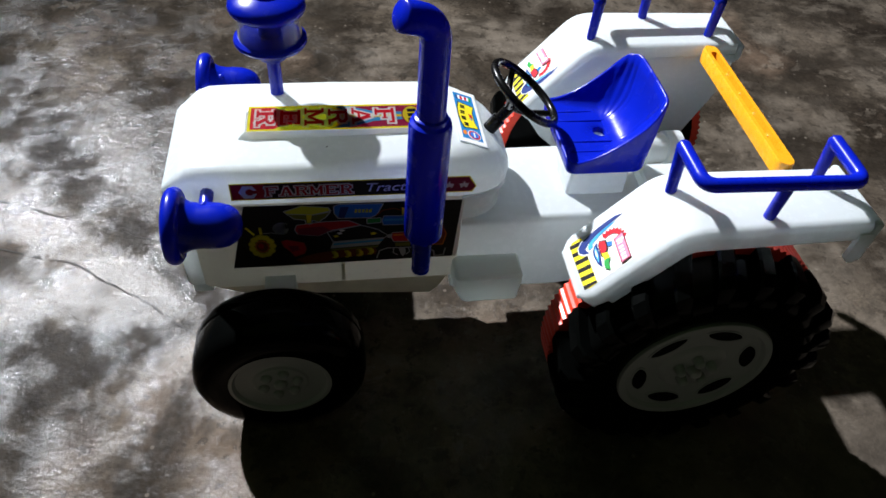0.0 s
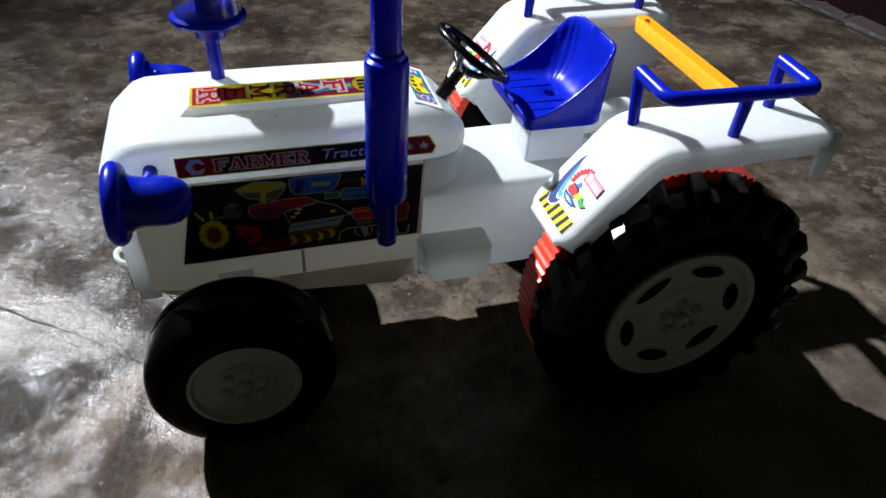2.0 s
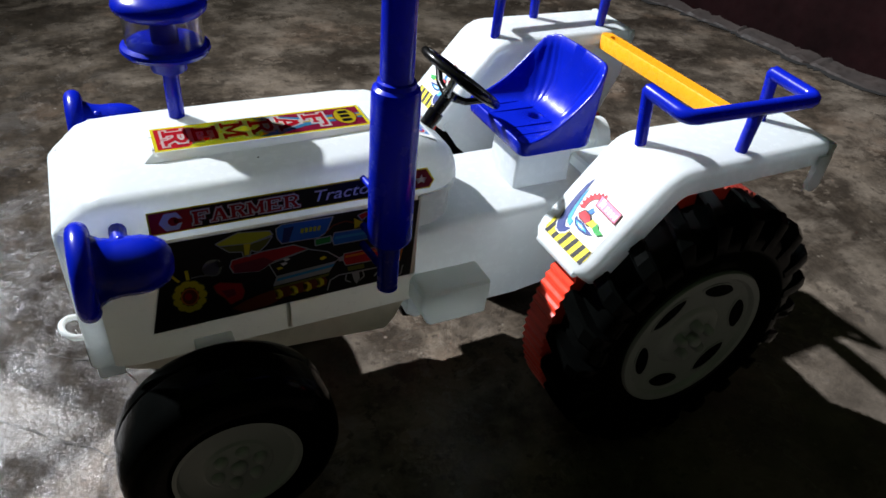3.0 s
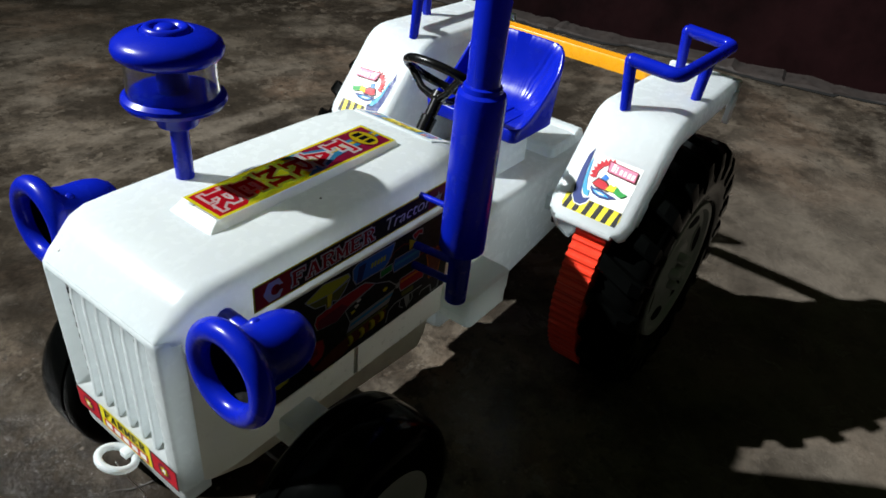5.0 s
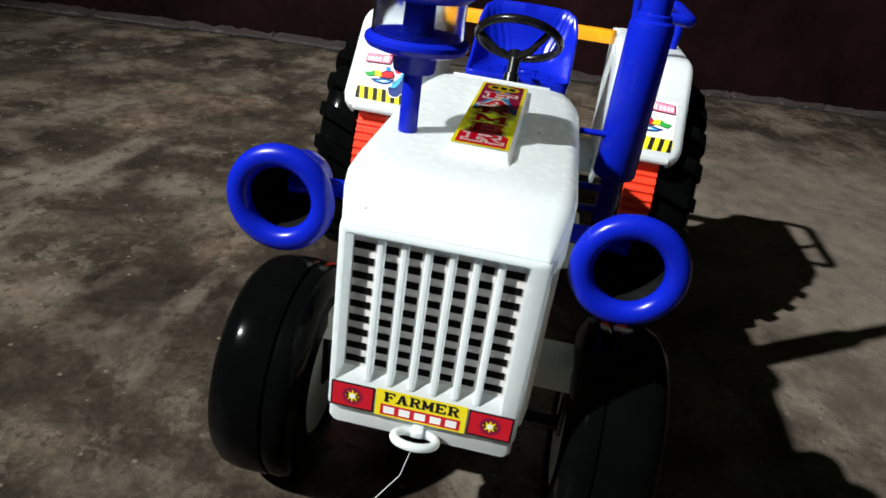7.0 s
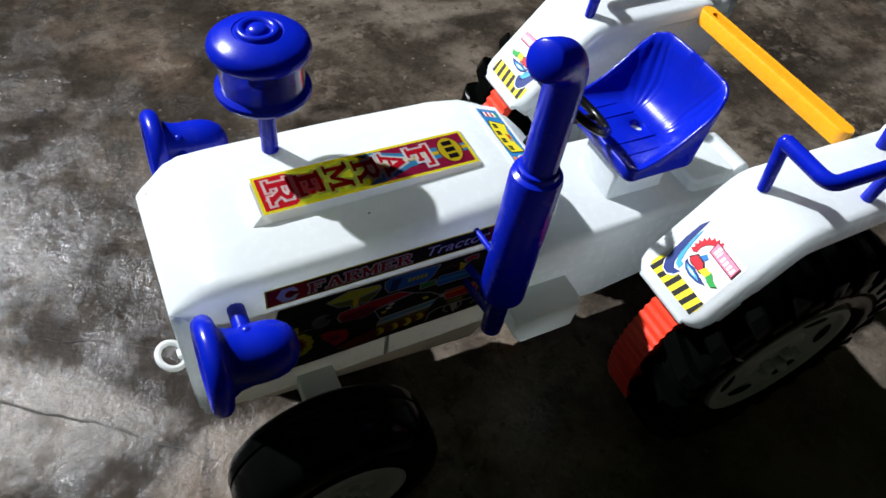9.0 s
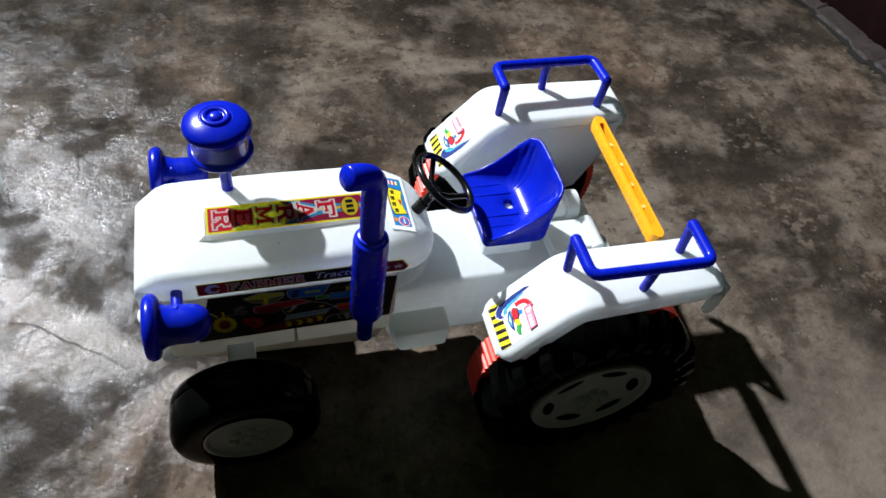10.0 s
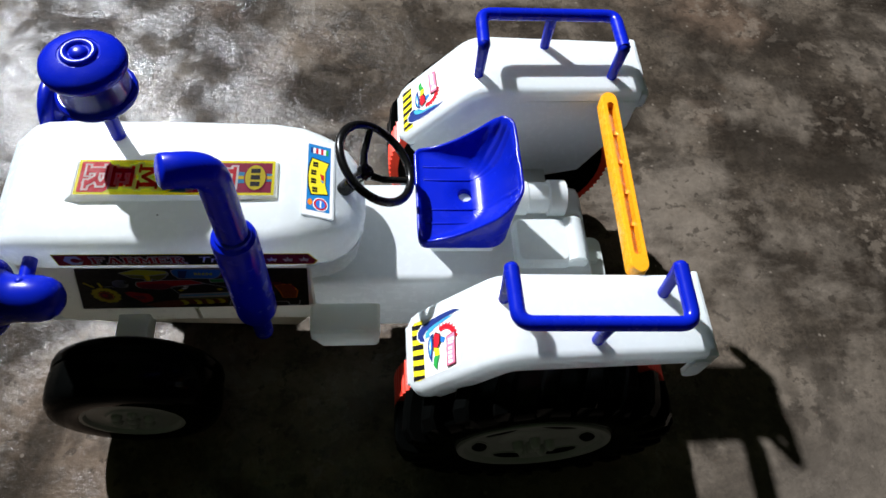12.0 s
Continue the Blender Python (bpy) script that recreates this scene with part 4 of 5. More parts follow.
    p.poly([(-0.0046, 0.0019), (-0.0032, 0.0046), (0.0006, 0.0042), (0.0031, 0.0022), (0.0020, 0.0008), (-0.0026, 0.0010)], RED, 11)
    p.poly([(0.0018, 0.0010), (0.0030, 0.0042), (0.0046, 0.0036), (0.0056, 0.0046), (0.0062, 0.0012)], YELLOW, 12)
    p.poly([(0.0055, 0.0012), (0.0060, 0.0042), (0.0080, 0.0028), (0.0116, 0.0022), (0.0096, 0.0002), (0.0076, 0.0004)], GREEN, 13)
    # pink label with pale upright bars
    p.poly([(-0.0019, 0.0138), (0.0119, 0.0130), (0.0123, 0.0079), (-0.0011, 0.0086)], MAROON, 14)
    p.poly([(-0.0014, 0.0133), (0.0115, 0.0126), (0.0119, 0.0084), (-0.0006, 0.0090)], PINK, 15)
    for k, (w, h) in enumerate(((0.0014, 0.0034), (0.0006, 0.0028), (0.0012, 0.0022), (0.0012, 0.0022), (0.0013, 0.0022), (0.0013, 0.0022))):
        a = 0.0004 + k * 0.0019
        z = 0.0096 - k * 0.0001
        p.rect(a, z, a + w, z + h, WHITE, 16)
    p.done("fender_sticker", fender, "sticker with yellow-black stripes and a coloured emblem")


for side in (-1, 1):
    build_fender(side)


def build_bar():
    """The amber bar between the mudguards, with a slot along its top."""
    a, b = Vector((0.3055, 0.0540, 0.1560)), Vector((0.3010, -0.0540, 0.1575))
    d = (b - a).normalized()
    w = d.cross(Vector((0, 0, 1))).normalized()
    up = w.cross(d)
    up = up if up.z > 0 else -up
    length = (b - a).length
    bm = bmesh.new()
    outer, hole, low = [], [], []
    for u0, u1, hw, row in ((-0.001, length + 0.001, 0.0047, outer), (0.006, length - 0.008, 0.0019, hole), (0.006, length - 0.008, 0.0019, low)):
        row += round_rect(u0, u1, -hw, hw, (hw * 0.98,) * 4, 6)
    rings = []
    for ring, h in ((outer, 0.0), (outer, 0.0068), ([(x, y * 0.85) for x, y in outer], 0.0080), (hole, 0.0080), (low, 0.0030)):
        rings.append([a + d * x + w * y + up * h for x, y in ring])
    loft(bm, rings)
    bar = part("cross_bar", bm, amber, tractor, "amber plastic cross bar with a long slot", 40)
    for k in range(1, 5):
        bm = bmesh.new()
        x = 0.006 + (length - 0.014) * k / 5
        loft(bm, [[a + d * (x + p) + w * q + up * h for p, q in ((-0.001, -0.002), (0.001, -0.002), (0.001, 0.002), (-0.001, 0.002))] for h in (0.003, 0.0048)])
        part("slot_web", bm, amber, bar)


build_bar()


def build_front_wheel(s, y_off):
    c = Vector((0.0478, y_off, 0.0462))
    axis = (0, s, 0)
    bm = bmesh.new()
    prof = [(0.0270, 0.0345), (0.0300, 0.0352), (0.0370, 0.0350), (0.0420, 0.0335), (0.0448, 0.0300), (0.0458, 0.0260), (0.0461, 0.0215), (0.0459, 0.0140), (0.0456, 0.0126), (0.0446, 0.0122), (0.0446, 0.0112), (0.0455, 0.0108), (0.0457, 0.0075), (0.0446, 0.0040), (0.0415, 0.0015), (0.0360, 0.0002), (0.0280, 0.0), (0.0255, 0.0030), (0.0250, 0.0300)]
    revolve(bm, prof + [prof[0]], c, axis, 72, cap=False)
    wheel = part("front_tyre", bm, tyre_black, tractor, "glossy black plastic tyre with a thin groove", 40)
    bm = bmesh.new()
    revolve(bm, [(0.0001, 0.0020), (0.0262, 0.0020), (0.0262, 0.0330), (0.0275, 0.0338), (0.0272, 0.0345), (0.0252, 0.0346), (0.0238, 0.0325), (0.0175, 0.0318), (0.0150, 0.0322), (0.0138, 0.0332), (0.0001, 0.0334)], c, axis, 56, cap=False)
    rim = part("front_rim", bm, rim_grey, wheel, "pale grey plastic wheel disc", 30)
    for k in range(7):
        r = 0.0 if k == 6 else 0.0094
        a = 2 * math.pi * k / 6 + 0.3
        q = c + Vector((r * math.cos(a), s * 0.0330, r * math.sin(a)))
        bm = bmesh.new()
        big = 1.25 if k == 6 else 1.0
        revolve(bm, [(0.0031 * big, 0.0), (0.0029 * big, 0.0016), (0.0020 * big, 0.0028), (0.0008, 0.0033), (0.0001, 0.0034)], q, axis, 14)
        part("wheel_bolt", bm, rim_grey, rim)


build_front_wheel(-1, -0.0480)
build_front_wheel(1, 0.0495)


def build_rear_wheel(s):
    c = Vector((0.2622, 0, 0.0738))
    axis = (0, s, 0)
    bm = bmesh.new()
    prof = [(0.0400, 0.1085), (0.0440, 0.1110), (0.0530, 0.1122), (0.0590, 0.1118), (0.0635, 0.1095), (0.0655, 0.1060), (0.0662, 0.1000), (0.0662, 0.0880), (0.0420, 0.0875), (0.0400, 0.0900)]
    revolve(bm, prof + [prof[0]], c, axis, 90, cap=False)
    tyre = part("rear_tyre", bm, tyre_black, tractor, "black plastic tractor tyre with chunky lugs", 40)
    count = 22
    for k in range(count):
        a0 = 2 * math.pi * k / count
        bm = bmesh.new()
        rings = []
        for y, lead, r0, r1, w in ((0.1128, 0.00, 0.0540, 0.0630, 0.050), (0.1110, 0.015, 0.0570, 0.0695, 0.058), (0.1060, 0.035, 0.0610, 0.0728, 0.060), (0.0960, 0.085, 0.0630, 0.0733, 0.060), (0.0882, 0.125, 0.0630, 0.0728, 0.060)):
            ring = []
            for r, da in ((r0, -w), (r1 - 0.0010, -w), (r1, -w * 0.7), (r1, w * 0.7), (r1 - 0.0010, w), (r0, w)):
                a = a0 + lead * s + da
                ring.append(c + Vector((r * math.cos(a), s * y, r * math.sin(a))))
            rings.append(ring)
        loft(bm, rings)
        part("tyre_lug", bm, tyre_black, tyre, "", 30)
    # toothed red drum on the inner side
    bm = bmesh.new()
    teeth = 96
    rings = []
    for r_in, y in ((0.0660, 0.0705), (0.0, 0.0705), (0.0, 0.0868), (0.0660, 0.0868)):
        ring = []
        for i in range(teeth * 4):
            a = 2 * math.pi * i / (teeth * 4)
            r = r_in if r_in else (0.0712 if i % 4 in (0, 1) else 0.0724)
            ring.append(c + Vector((r * math.cos(a), s * y, r * math.sin(a))))
        rings.append(ring)
    loft(bm, rings, cap=True)
    part("drum", bm, orange_red, tyre, "orange-red toothed inner drum", 20)
    bm = bmesh.new()
    revolve(bm, [(0.0665, 0.0706), (0.0665, 0.0698), (0.0300, 0.0690), (0.0001, 0.0690)], c, axis, 48, cap=False)
    part("drum_disc", bm, tyre_black, tyre, "black disc inside the drum")
    # rim with six leaf-shaped openings: dark leaves set in a dished disc
    bm = bmesh.new()
    revolve(bm, [(0.0405, 0.1020), (0.0408, 0.1095), (0.0402, 0.1108), (0.0370, 0.1106), (0.0355, 0.1085), (0.0180, 0.1068), (0.0165, 0.1080), (0.0150, 0.1086), (0.0001, 0.1088)], c, axis, 64, cap=False)
    rim = part("rear_rim", bm, rim_grey, tyre, "pale grey plastic wheel disc with leaf-shaped openings", 30)
    for k in range(6):
        a = 2 * math.pi * k / 6 + 0.25
        d, t = Vector((math.cos(a), 0, math.sin(a))), Vector((-math.sin(a), 0, math.cos(a)))
        bm = bmesh.new()
        pts = []
        for i in range(20):
            q = 2 * math.pi * i / 20
            w = math.copysign(abs(math.sin(q)) ** 1.3, math.sin(q))
            pts.append((0.0285 + 0.0042 * w - 0.06 * (0.0105 * math.cos(q)) ** 2 * 18, 0.0105 * math.cos(q)))
        rings = []
        for scale, dy in ((1.12, -0.0002), (1.10, 0.0006), (0.98, 0.0007)):
            ring = []
            for r, w in pts:
                rr = 0.0285 + (r - 0.0285) * scale
                y = 0.1068 + (rr - 0.018) / 0.0175 * 0.0017 + dy
                ring.append(c + d * rr + t * w * scale + Vector((0, s * y, 0)))
            rings.append(ring)
        loft(bm, rings, cap=False)
        part("leaf_border", bm, rim_grey, rim, "", 30)
        bm = bmesh.new()
        bm.faces.new([bm.verts.new(p + Vector((0, s * -0.0002, 0))) for p in rings[2]])
        part("leaf_opening", bm, slot_black, rim, "dark leaf-shaped opening", smooth=False)
    for k in range(6):
        r = 0.0 if k == 5 else 0.0088
        a = 2 * math.pi * k / 5 + 0.4
        q = c + Vector((r * math.cos(a), s * 0.1086, r * math.sin(a)))
        big = 1.3 if k == 5 else 1.0
        bm = bmesh.new()
        revolve(bm, [(0.0029 * big, 0.0), (0.0027 * big, 0.0036), (0.0018 * big, 0.0050), (0.0008, 0.0055), (0.0001, 0.0056)], q, axis, 14)
        part("wheel_bolt", bm, rim_grey, rim)


for side in (-1, 1):
    build_rear_wheel(side)


# ---- stickers on the hood and engine ----
def hood_sticker():
    # the sheet reads from the nose: v runs to the rear, u to the near side
    x0, x1, hw = 0.0410, 0.1315, 0.0100
    p = Print(((x0 + x1) / 2, 0.0010, 0.1585), (0, -1, 0), (1, 0, 0))
    L = (x1 - x0) / 2
    e = 0.0013
    for a0, b0, a1, b1 in ((-hw, -L, -hw + e, L), (hw - e, -L, hw, L), (-hw + e, -L, hw - e, -L + e), (-hw + e, L - e, hw - e, L)):
        p.rect(a0, b0, a1, b1, YELLOW, 1)
    # lime ground between a red foot that rises in a dome and the maroon head with blue rays
    p.rect(-hw + e, -L + e, hw - e, -0.002, LIME, 1)
    p.rect(-hw + e, -0.002, hw - e, L - e, MAROON, 1)
    p.poly([(-hw + e, -L + e), (hw - e, -L + e), (hw - e, -L + 0.013), (0.0062, -L + 0.016), (0.0050, -L + 0.024), (0.0, -L + 0.027), (-0.0050, -L + 0.024), (-0.0062, -L + 0.016), (-hw + e, -L + 0.013)], RED, 2)
    p.poly([(-hw + e, -0.006), (0.0, 0.0155), (hw - e, -0.006)], LIME, 2)
    for q in (-1, 1):
        p.poly([(q * (hw - e), -0.004), (q * (hw - e), 0.0045), (q * 0.0042, 0.0165), (q * 0.0022, L - e), (q * 0.0010, L - e), (q * 0.0010, 0.0140), (q * 0.0042, 0.0040)], SKY, 3)
        p.poly([(q * (hw - e), -0.006), (q * (hw - e), -0.0035), (q * 0.0042, 0.0045), (q * 0.0010, 0.0140), (0.0, 0.0140), (q * 0.002, 0.0055)], YELLOW, 4)
    p.rect(-0.0010, 0.0140, 0.0010, L - e, YELLOW, 4)
    p.disc(0, L - 0.0090, 0.0078, MAROON, 6, 0.0054)
    p.disc(0, L - 0.0090, 0.0072, YELLOW, 7, 0.0048)
    for k in (-1, 0, 1):
        p.rect(k * 0.0038 - 0.0013, L - 0.0112, k * 0.0038 + 0.0013, L - 0.0068, BLACK, 8)
    for k, ch in enumerate("FARMER"):
        p.slab(ch, 0, 0.0222 - k * 0.0117, 0.0142, 0.0100, ((0.0011, WHITE, 6), (0.0, RED, 8)))
    p.done("hood_sticker", name_pad, "long yellow, red and blue name sticker", FILMS)


hood_sticker()
for x, y, z, r in ((0.0042, 0.0290, 0.1455, 0.0007), (0.0790, -0.0180, 0.1550, 0.0005), (0.1120, -0.0250, 0.1552, 0.0004)):
    bm = bmesh.new()
    revolve(bm, [(r, -0.0003), (r * 0.8, 0.0003), (0.0001, 0.0004)], (x, y, z), (-0.6, 0, 0.8) if x < 0.01 else (0, 0, 1), 8)
    part("dirt_speck", bm, slot_black if x > 0.01 else grille_grey, hood)


def side_strip():
    y = YC - 0.0376
    x0, x1, zb, zt = 0.0325, 0.1520, 0.1372, 0.1478
    p = Print(((x0 + x1) / 2, y, (zb + zt) / 2), (1, 0, 0), (0, 0, 1))
    L, H = (x1 - x0) / 2, (zt - zb) / 2
    p.poly([(-L, -H), (L - 0.002, -H), (L, -H * 0.3), (L - 0.004, H), (-L, H)], YELLOW, 1)
    e = 0.0007
    p.poly([(-L + e, -H + e), (L - 0.0025, -H + e), (L - e, -H * 0.3), (L - 0.0045, H - e), (-L + e, H - e)], MAROON, 2)
    p.rect(-L + 0.016, -H + e, 0.032, H - e, BLACK, 3)
    p.rect(-L + e, -H + e, -L + 0.0165, H - e, RED, 4)
    p.disc(-L + 0.0085, 0, 0.0046, WHITE, 5, n=6)
    p.disc(-L + 0.0092, 0, 0.0020, RED, 6)
    p.rect(-L + 0.0092, -0.0010, -L + 0.0130, 0.0010, RED, 6)
    for k in range(3):
        p.star(L - 0.0065 - k * 0.0075, -0.0002, 0.0026, WHITE, 5)
    for k, ch in enumerate("FARMER"):
        p.slab(ch, -0.0405 + k * 0.0071, 0, 0.0073, 0.0064, ((0.0007, MAROON, 5), (0.00045, WHITE, 6.5), (-0.0001, RED, 8)))
    p.done("side_strip", hood, "dark red name strip with a yellow border")
    lettering("Tractor", 0.0078, p, 0.0180, 0, 5, s_white, hood, shear=0.25, stretch=1.18, weight=0.004)


side_strip()


def engine_sticker():
    p = Print((0.0870, YC - 0.0362, 0.1085), (1, 0, 0), (0, 0, 1))
    W, B = WHITE, BLACK
    quad = [(-0.0605, -0.0215), (0.0570, -0.0205), (0.0590, 0.0222), (-0.0500, 0.0232)]
    p.poly([(-0.0610, -0.0220), (0.0592, -0.0210), (0.0600, 0.0226), (-0.0504, 0.0236)], W, 1)
    p.poly(quad, B, 2)
    def shape(points, color, layer, edge=None):
        """A filled outline, drawn round with a thin pale line where one is wanted."""
        p.poly(points, color, layer)
        if edge is not None:
            p.stroke(points + points[:1], 0.0005, edge, layer + 0.6)

    # fan, like a yellow flower with a dark heart
    fx, fy = -0.044, -0.0055
    for k in range(11):
        a = 2 * math.pi * k / 11
        p.disc(fx + 0.0052 * math.cos(a), fy + 0.0068 * math.sin(a), 0.0022, s_olive, 3 + 0.1 * k, 0.0026, 8, 33 * k)
        p.disc(fx + 0.0052 * math.cos(a), fy + 0.0068 * math.sin(a), 0.0018, YELLOW, 5 + 0.1 * k, 0.0022, 8, 33 * k)
    p.disc(fx, fy, 0.0036, ORANGE, 7, 0.0046)
    p.disc(fx, fy, 0.0030, s_brown, 8, 0.0040)
    p.disc(fx - 0.0006, fy + 0.0004, 0.0014, RED, 9, 0.0020)
    p.stroke([(-0.0508, 0.0086), (-0.0471, 0.0032)], 0.0012, YELLOW, 4)
    p.stroke([(-0.0438, 0.0083), (-0.0436, 0.0033)], 0.0014, YELLOW, 4)
    # coil
    for k in range(5):
        p.arc(-0.0333 + k * 0.0006, 0.007 + k * 0.0004, 0.0040 - 0.0005 * k, 0.0043 - 0.0005 * k, 40 + 12 * k, 310, s_grey, 4 + 0.3 * k)
    # air filter, like a funnel with a yellow lid
    shape([(-0.0302, 0.0176), (-0.0171, 0.0157), (-0.008, 0.0174), (-0.0106, 0.0137), (-0.0142, 0.0105), (-0.0173, 0.0121), (-0.018, 0.0092), (-0.0207, 0.0098), (-0.0209, 0.0123), (-0.0262, 0.0134)], s_olive, 4, s_grey)
    shape([(-0.0312, 0.0188), (-0.022, 0.0224), (-0.0089, 0.0205), (-0.0078, 0.0182), (-0.0171, 0.0159), (-0.0297, 0.0172)], LIME, 5, s_grey)
    shape([(-0.0201, 0.0163), (-0.0173, 0.016), (-0.0183, 0.0103), (-0.02, 0.0104)], YELLOW, 6)
    # blue tank with a row of pale marks, blue cylinder with a teal cap
    shape([(-0.0064, 0.0208), (-0.0038, 0.0224), (0.0185, 0.0217), (0.0153, 0.014), (0.0119, 0.0121), (-0.0043, 0.0126), (-0.0062, 0.0161)], BLUE, 4, s_grey)
    shape([(-0.003, 0.0204), (0.0013, 0.0204), (-0.0013, 0.0126), (-0.0043, 0.0129)], NAVY, 5)
    shape([(0.0042, 0.0185), (0.0055, 0.0185), (0.0052, 0.0162), (0.0039, 0.0162)], LIME, 6)
    shape([(0.006, 0.0185), (0.0073, 0.0185), (0.007, 0.0161), (0.0057, 0.0162)], LIME, 6)
    shape([(0.0079, 0.0184), (0.0092, 0.0184), (0.0089, 0.0161), (0.0076, 0.0161)], LIME, 6)
    shape([(0.0097, 0.0184), (0.011, 0.0184), (0.0107, 0.016), (0.0094, 0.016)], LIME, 6)
    shape([(0.0116, 0.0183), (0.0129, 0.0183), (0.0125, 0.016), (0.0112, 0.016)], LIME, 6)
    shape([(0.0189, 0.013), (0.0349, 0.0123), (0.0361, 0.009), (0.0357, 0.006), (0.0187, 0.0063), (0.0179, 0.0097)], BLUE, 4, s_grey)
    shape([(0.0191, 0.0108), (0.0357, 0.0102), (0.0357, 0.009), (0.019, 0.0093)], SKY, 5)
    shape([(0.0101, 0.0115), (0.0174, 0.0118), (0.0174, 0.0082), (0.0102, 0.0079)], GREEN, 4, s_grey)
    shape([(0.0279, 0.0188), (0.0341, 0.0146), (0.0282, 0.0132)], YELLOW, 5)
    shape([(0.0296, 0.0199), (0.033, 0.0211), (0.0365, 0.0206), (0.0368, 0.0176), (0.034, 0.0187), (0.0317, 0.0168)], RED, 5, s_grey)
    # red engine head, black cover, grey slab and the strip below it
    shape([(-0.0255, 0.009), (-0.0121, 0.0106), (0.0008, 0.0108), (0.0073, 0.007), (-0.0082, 0.0041), (-0.0148, 0.0004), (-0.0254, 0.0023), (-0.0267, 0.0058)], RED, 4, s_grey)
    shape([(-0.0251, 0.0065), (-0.0123, 0.0074), (-0.0082, 0.0041), (-0.0148, 0.0004), (-0.0251, 0.0022)], MAROON, 5)
    shape([(-0.0104, 0.003), (0.0071, 0.007), (0.0157, 0.0035), (0.0212, -0.0016), (0.0193, -0.003), (-0.0076, -0.0044)], BLACK, 6, s_grey)
    shape([(-0.0076, -0.0044), (0.0196, -0.0029), (0.0163, -0.0082), (-0.0094, -0.0095)], s_grey, 7)
    shape([(-0.0071, -0.0056), (0.0189, -0.004), (0.0179, -0.0056), (-0.0079, -0.0071)], SKY, 8)
    shape([(-0.0094, -0.01), (0.0165, -0.0088), (0.0157, -0.0103), (-0.009, -0.0112)], s_olive, 7)
    shape([(-0.0043, 0.0044), (-0.0021, 0.0046), (-0.0011, 0.0036), (-0.0033, 0.0029)], WHITE, 8)
    shape([(-0.0055, 0.0024), (-0.0033, 0.0026), (-0.0023, 0.0015), (-0.0045, 0.0008)], WHITE, 8)
    shape([(-0.0075, 0.0004), (-0.0054, 0.0006), (-0.0043, -0.0004), (-0.0065, -0.0012)], YELLOW, 8)
    shape([(0.0121, 0.0012), (0.014, 0.0016), (0.0152, 0.0005), (0.0138, -0.0005), (0.0122, -0.0001)], YELLOW, 8)
    # maroon manifold with four yellow bends
    shape([(-0.0166, -0.0127), (-0.0095, -0.0116), (0.014, -0.0099), (0.0154, -0.0132), (0.0146, -0.0158), (-0.005, -0.0173), (-0.0117, -0.0199), (-0.0225, -0.0206), (-0.0281, -0.0171), (-0.0221, -0.0144)], s_brown, 5)
    shape([(-0.0091, -0.012), (-0.0069, -0.0117), (-0.0053, -0.0137), (-0.0052, -0.0162), (-0.007, -0.0174), (-0.0089, -0.0167), (-0.0071, -0.0155), (-0.007, -0.0136)], YELLOW, 7)
    shape([(-0.0023, -0.0119), (-0.0001, -0.0116), (0.0015, -0.0136), (0.0016, -0.0161), (-0.0002, -0.0173), (-0.0021, -0.0166), (-0.0003, -0.0154), (-0.0002, -0.0135)], YELLOW, 7)
    shape([(0.004, -0.0114), (0.0062, -0.0111), (0.0079, -0.0132), (0.008, -0.0157), (0.0062, -0.0169), (0.0042, -0.0162), (0.006, -0.0149), (0.0061, -0.013)], YELLOW, 7)
    shape([(0.0098, -0.0104), (0.012, -0.0101), (0.0137, -0.0121), (0.0138, -0.0146), (0.0119, -0.0159), (0.01, -0.0152), (0.0118, -0.0139), (0.0119, -0.012)], YELLOW, 7)
    # red pulley
    shape([(-0.0343, -0.0024), (-0.0314, -0.0012), (-0.0226, -0.004), (-0.0216, -0.0088), (-0.0229, -0.0126), (-0.0281, -0.0146), (-0.0302, -0.0103), (-0.0331, -0.0067)], RED, 6, s_brown)
    shape([(-0.0312, -0.0058), (-0.0259, -0.0061), (-0.0252, -0.0096), (-0.0291, -0.0106)], MAROON, 7)
    # red cylinder, carburettor and pale pipes
    shape([(0.0233, 0.0004), (0.0383, 0.0003), (0.0401, -0.0036), (0.0398, -0.0071), (0.0243, -0.0067), (0.0229, -0.0034)], RED, 4, s_grey)
    shape([(0.0239, -0.0009), (0.0389, -0.001), (0.0393, -0.0023), (0.0238, -0.0022)], ORANGE, 5)
    shape([(0.0208, -0.001), (0.0232, -0.0007), (0.0233, -0.0035), (0.0209, -0.0035)], s_grey, 5)
    shape([(0.0249, -0.0077), (0.033, -0.0078), (0.0333, -0.0104), (0.0253, -0.0102)], s_olive, 5)
    shape([(0.027, -0.0115), (0.0306, -0.0114), (0.0311, -0.016), (0.0294, -0.0189), (0.028, -0.0158)], s_grey, 6)
    p.stroke([(0.0153, -0.019), (0.0167, -0.0133), (0.0208, -0.0114), (0.0396, -0.0118)], 0.0007, s_grey, 5)
    p.stroke([(0.0245, -0.012), (0.024, -0.0152), (0.0266, -0.0172)], 0.0006, s_grey, 5)
    p.stroke([(0.031, -0.0174), (0.0332, -0.0151), (0.0324, -0.0118)], 0.0006, s_grey, 5)
    p.stroke([(0.0151, 0.0138), (0.0185, 0.0171), (0.024, 0.0181), (0.0277, 0.0165)], 0.0008, s_brown, 5)
    p.stroke([(0.0358, 0.0067), (0.0436, 0.0069), (0.0503, 0.0035), (0.0512, -0.0036)], 0.0008, MAROON, 5)
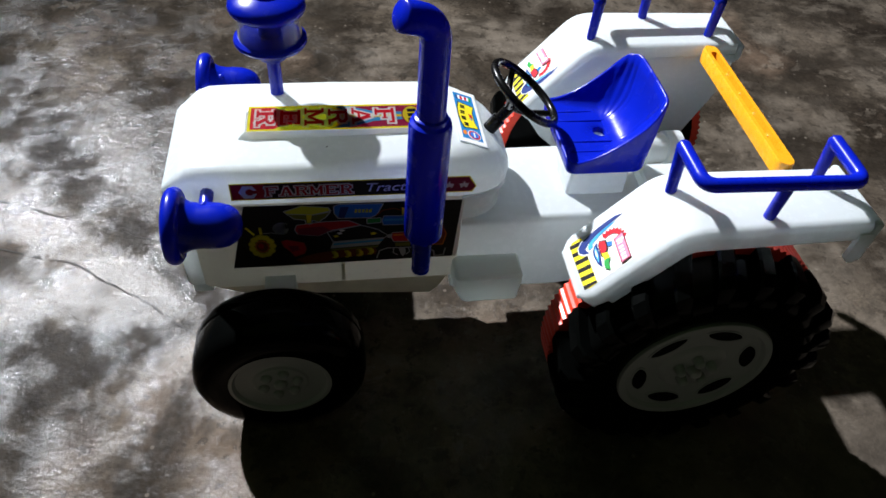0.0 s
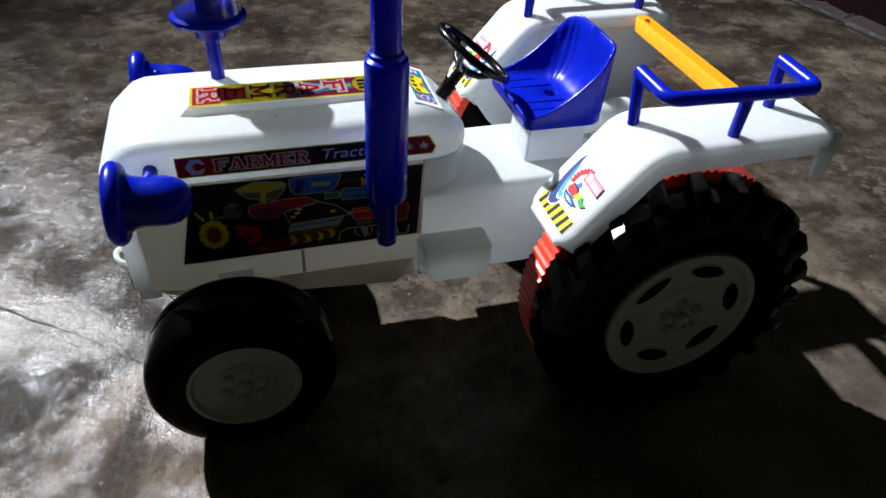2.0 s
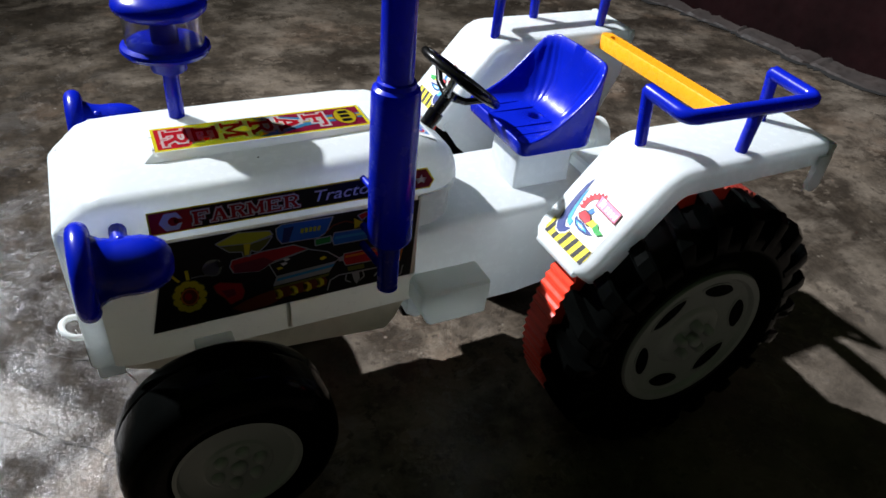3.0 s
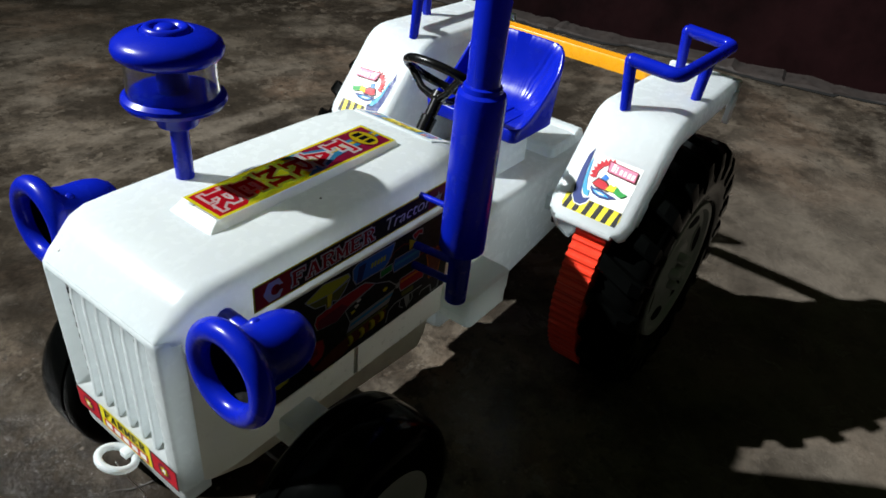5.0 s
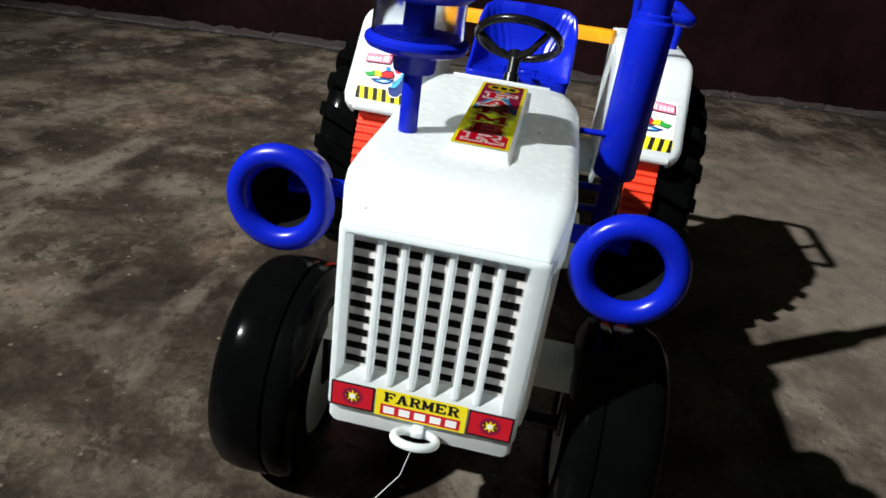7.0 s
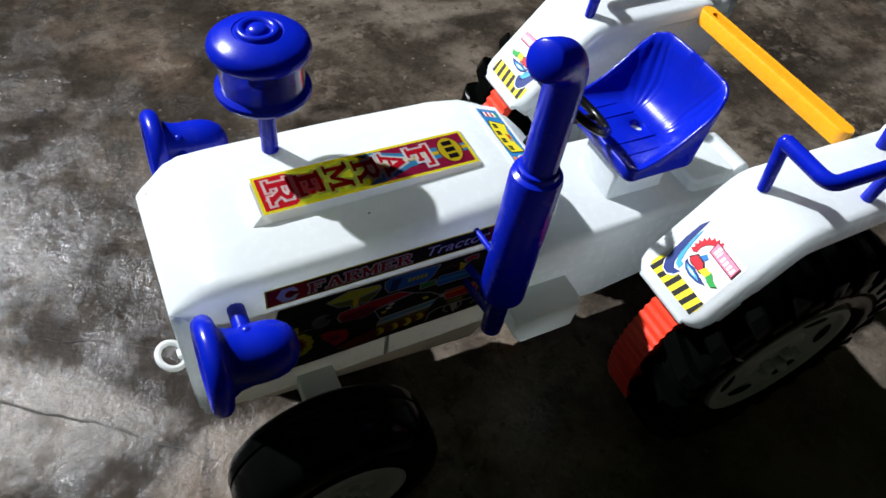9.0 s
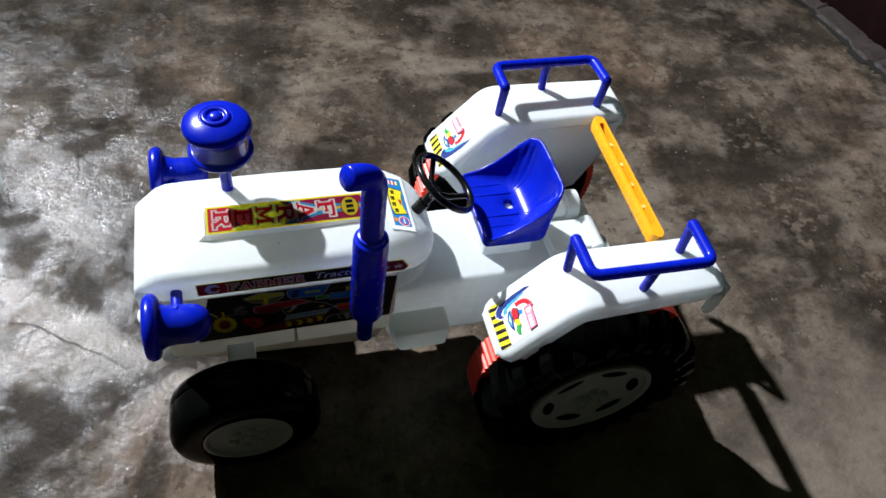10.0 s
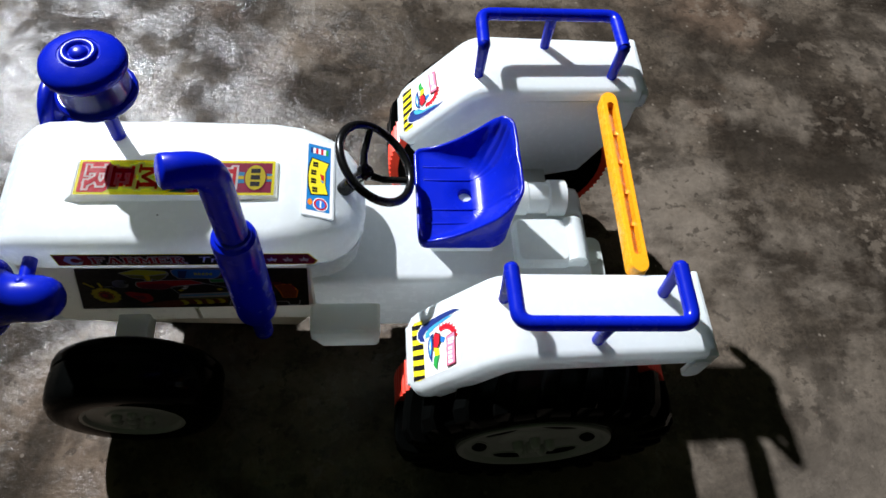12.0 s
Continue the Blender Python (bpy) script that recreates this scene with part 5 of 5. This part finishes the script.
    shape([(0.0413, 0.0041), (0.0492, 0.0051), (0.0524, -0.0024), (0.051, -0.0105), (0.0442, -0.0103), (0.0433, -0.0032)], s_brown, 4, ORANGE)
    p.stroke([(0.0383, -0.0167), (0.0395, -0.0148), (0.0463, -0.015), (0.0468, -0.0193), (0.0519, -0.0191), (0.0527, -0.0136)], 0.0007, s_grey, 6)
    p.stroke([(-0.0356, 0.0035), (-0.0387, 0.0042), (-0.0425, 0.004)], 0.0005, s_grey, 4)
    p.done("engine_sticker", engine_block, "black sticker printed with colourful engine parts")


PRINTS += [material("print_olive", (0.16, 0.16, 0.02), 0.5, 0.1, spec=0.25), material("print_grey", (0.40, 0.42, 0.44), 0.5, 0.08, spec=0.25), material("print_brown", (0.16, 0.03, 0.008), 0.5, 0.1, spec=0.25), material("print_dash_blue", (0.012, 0.18, 0.46), 0.4, 0.08, spec=0.3)]
s_olive, s_grey, s_brown, DASH = 12, 13, 14, 15
engine_sticker()


def dash_sticker():
    a, b = Vector((0.1444, 0, 0.1566)), Vector((0.1590, 0, 0.1510))
    v = (b - a).normalized()
    o = (a + b) / 2 + Vector((0.0004, 0.0040, 0.0009))
    bm = bmesh.new()
    nrm = Vector((0, -1, 0)).cross(v)
    ring = round_rect(-0.0230, 0.0230, -0.0079, 0.0082, (0.001,) * 4, 2)
    loft(bm, [[o + Vector((0, -1, 0)) * p + v * q + nrm * h for p, q in ring] for h in (-0.0040, -0.0001)])
    pad = part("dash_pad", bm, white, hood, "", 30)
    p = Print(o, (0, -1, 0), v)
    p.rect(-0.0225, -0.0074, 0.0225, 0.0074, WHITE, 1)
    p.rect(-0.0196, -0.0058, 0.0196, 0.0058, DASH, 2)
    # dial: a curved yellow fan, dark figures as bars along its lower edge, a red and blue pointer
    fan = [(-0.0108, -0.0036), (-0.0060, -0.0048), (0.0000, -0.0052), (0.0060, -0.0048), (0.0104, -0.0034), (0.0090, 0.0046), (0.0040, 0.0032), (-0.0040, 0.0032), (-0.0094, 0.0048)]
    p.poly([(x * 1.06, y * 1.12) for x, y in fan], BLACK, 3)
    p.poly(fan, YELLOW, 4)
    for k in range(4):
        a = -0.0082 + k * 0.0050
        b = -0.0040 + (0.0008 if k in (0, 3) else 0.0)
        p.rect(a - 0.0007, b, a + 0.0007, b + 0.0026, BLACK, 5)
        p.rect(a + 0.0010, b, a + 0.0022, b + 0.0026, BLACK, 5)
    p.poly([(-0.0022, 0.0004), (0.0010, 0.0012), (0.0016, 0.0026), (-0.0016, 0.0026)], RED, 6)
    p.poly([(0.0012, 0.0006), (0.0030, 0.0018), (0.0022, 0.0028)], BLUE, 6)
    p.disc(0.0156, 0.0012, 0.0038, WHITE, 3)
    p.disc(0.0156, 0.0012, 0.0033, RED, 4)
    p.disc(0.0156, 0.0012, 0.0024, BLUE, 5)
    p.rect(0.0136, 0.0008, 0.0176, 0.0016, WHITE, 6)
    p.disc(0.0150, -0.0040, 0.0018, ORANGE, 3, 0.0012)
    for k, col in enumerate((NAVY, WHITE, RED, WHITE, RED, WHITE, GREEN)):
        p.rect(-0.0176, -0.0046 + k * 0.0013, -0.0142, -0.0033 + k * 0.0013, col, 3)
    p.done("dash_sticker", pad, "blue and yellow dashboard sticker")


dash_sticker()
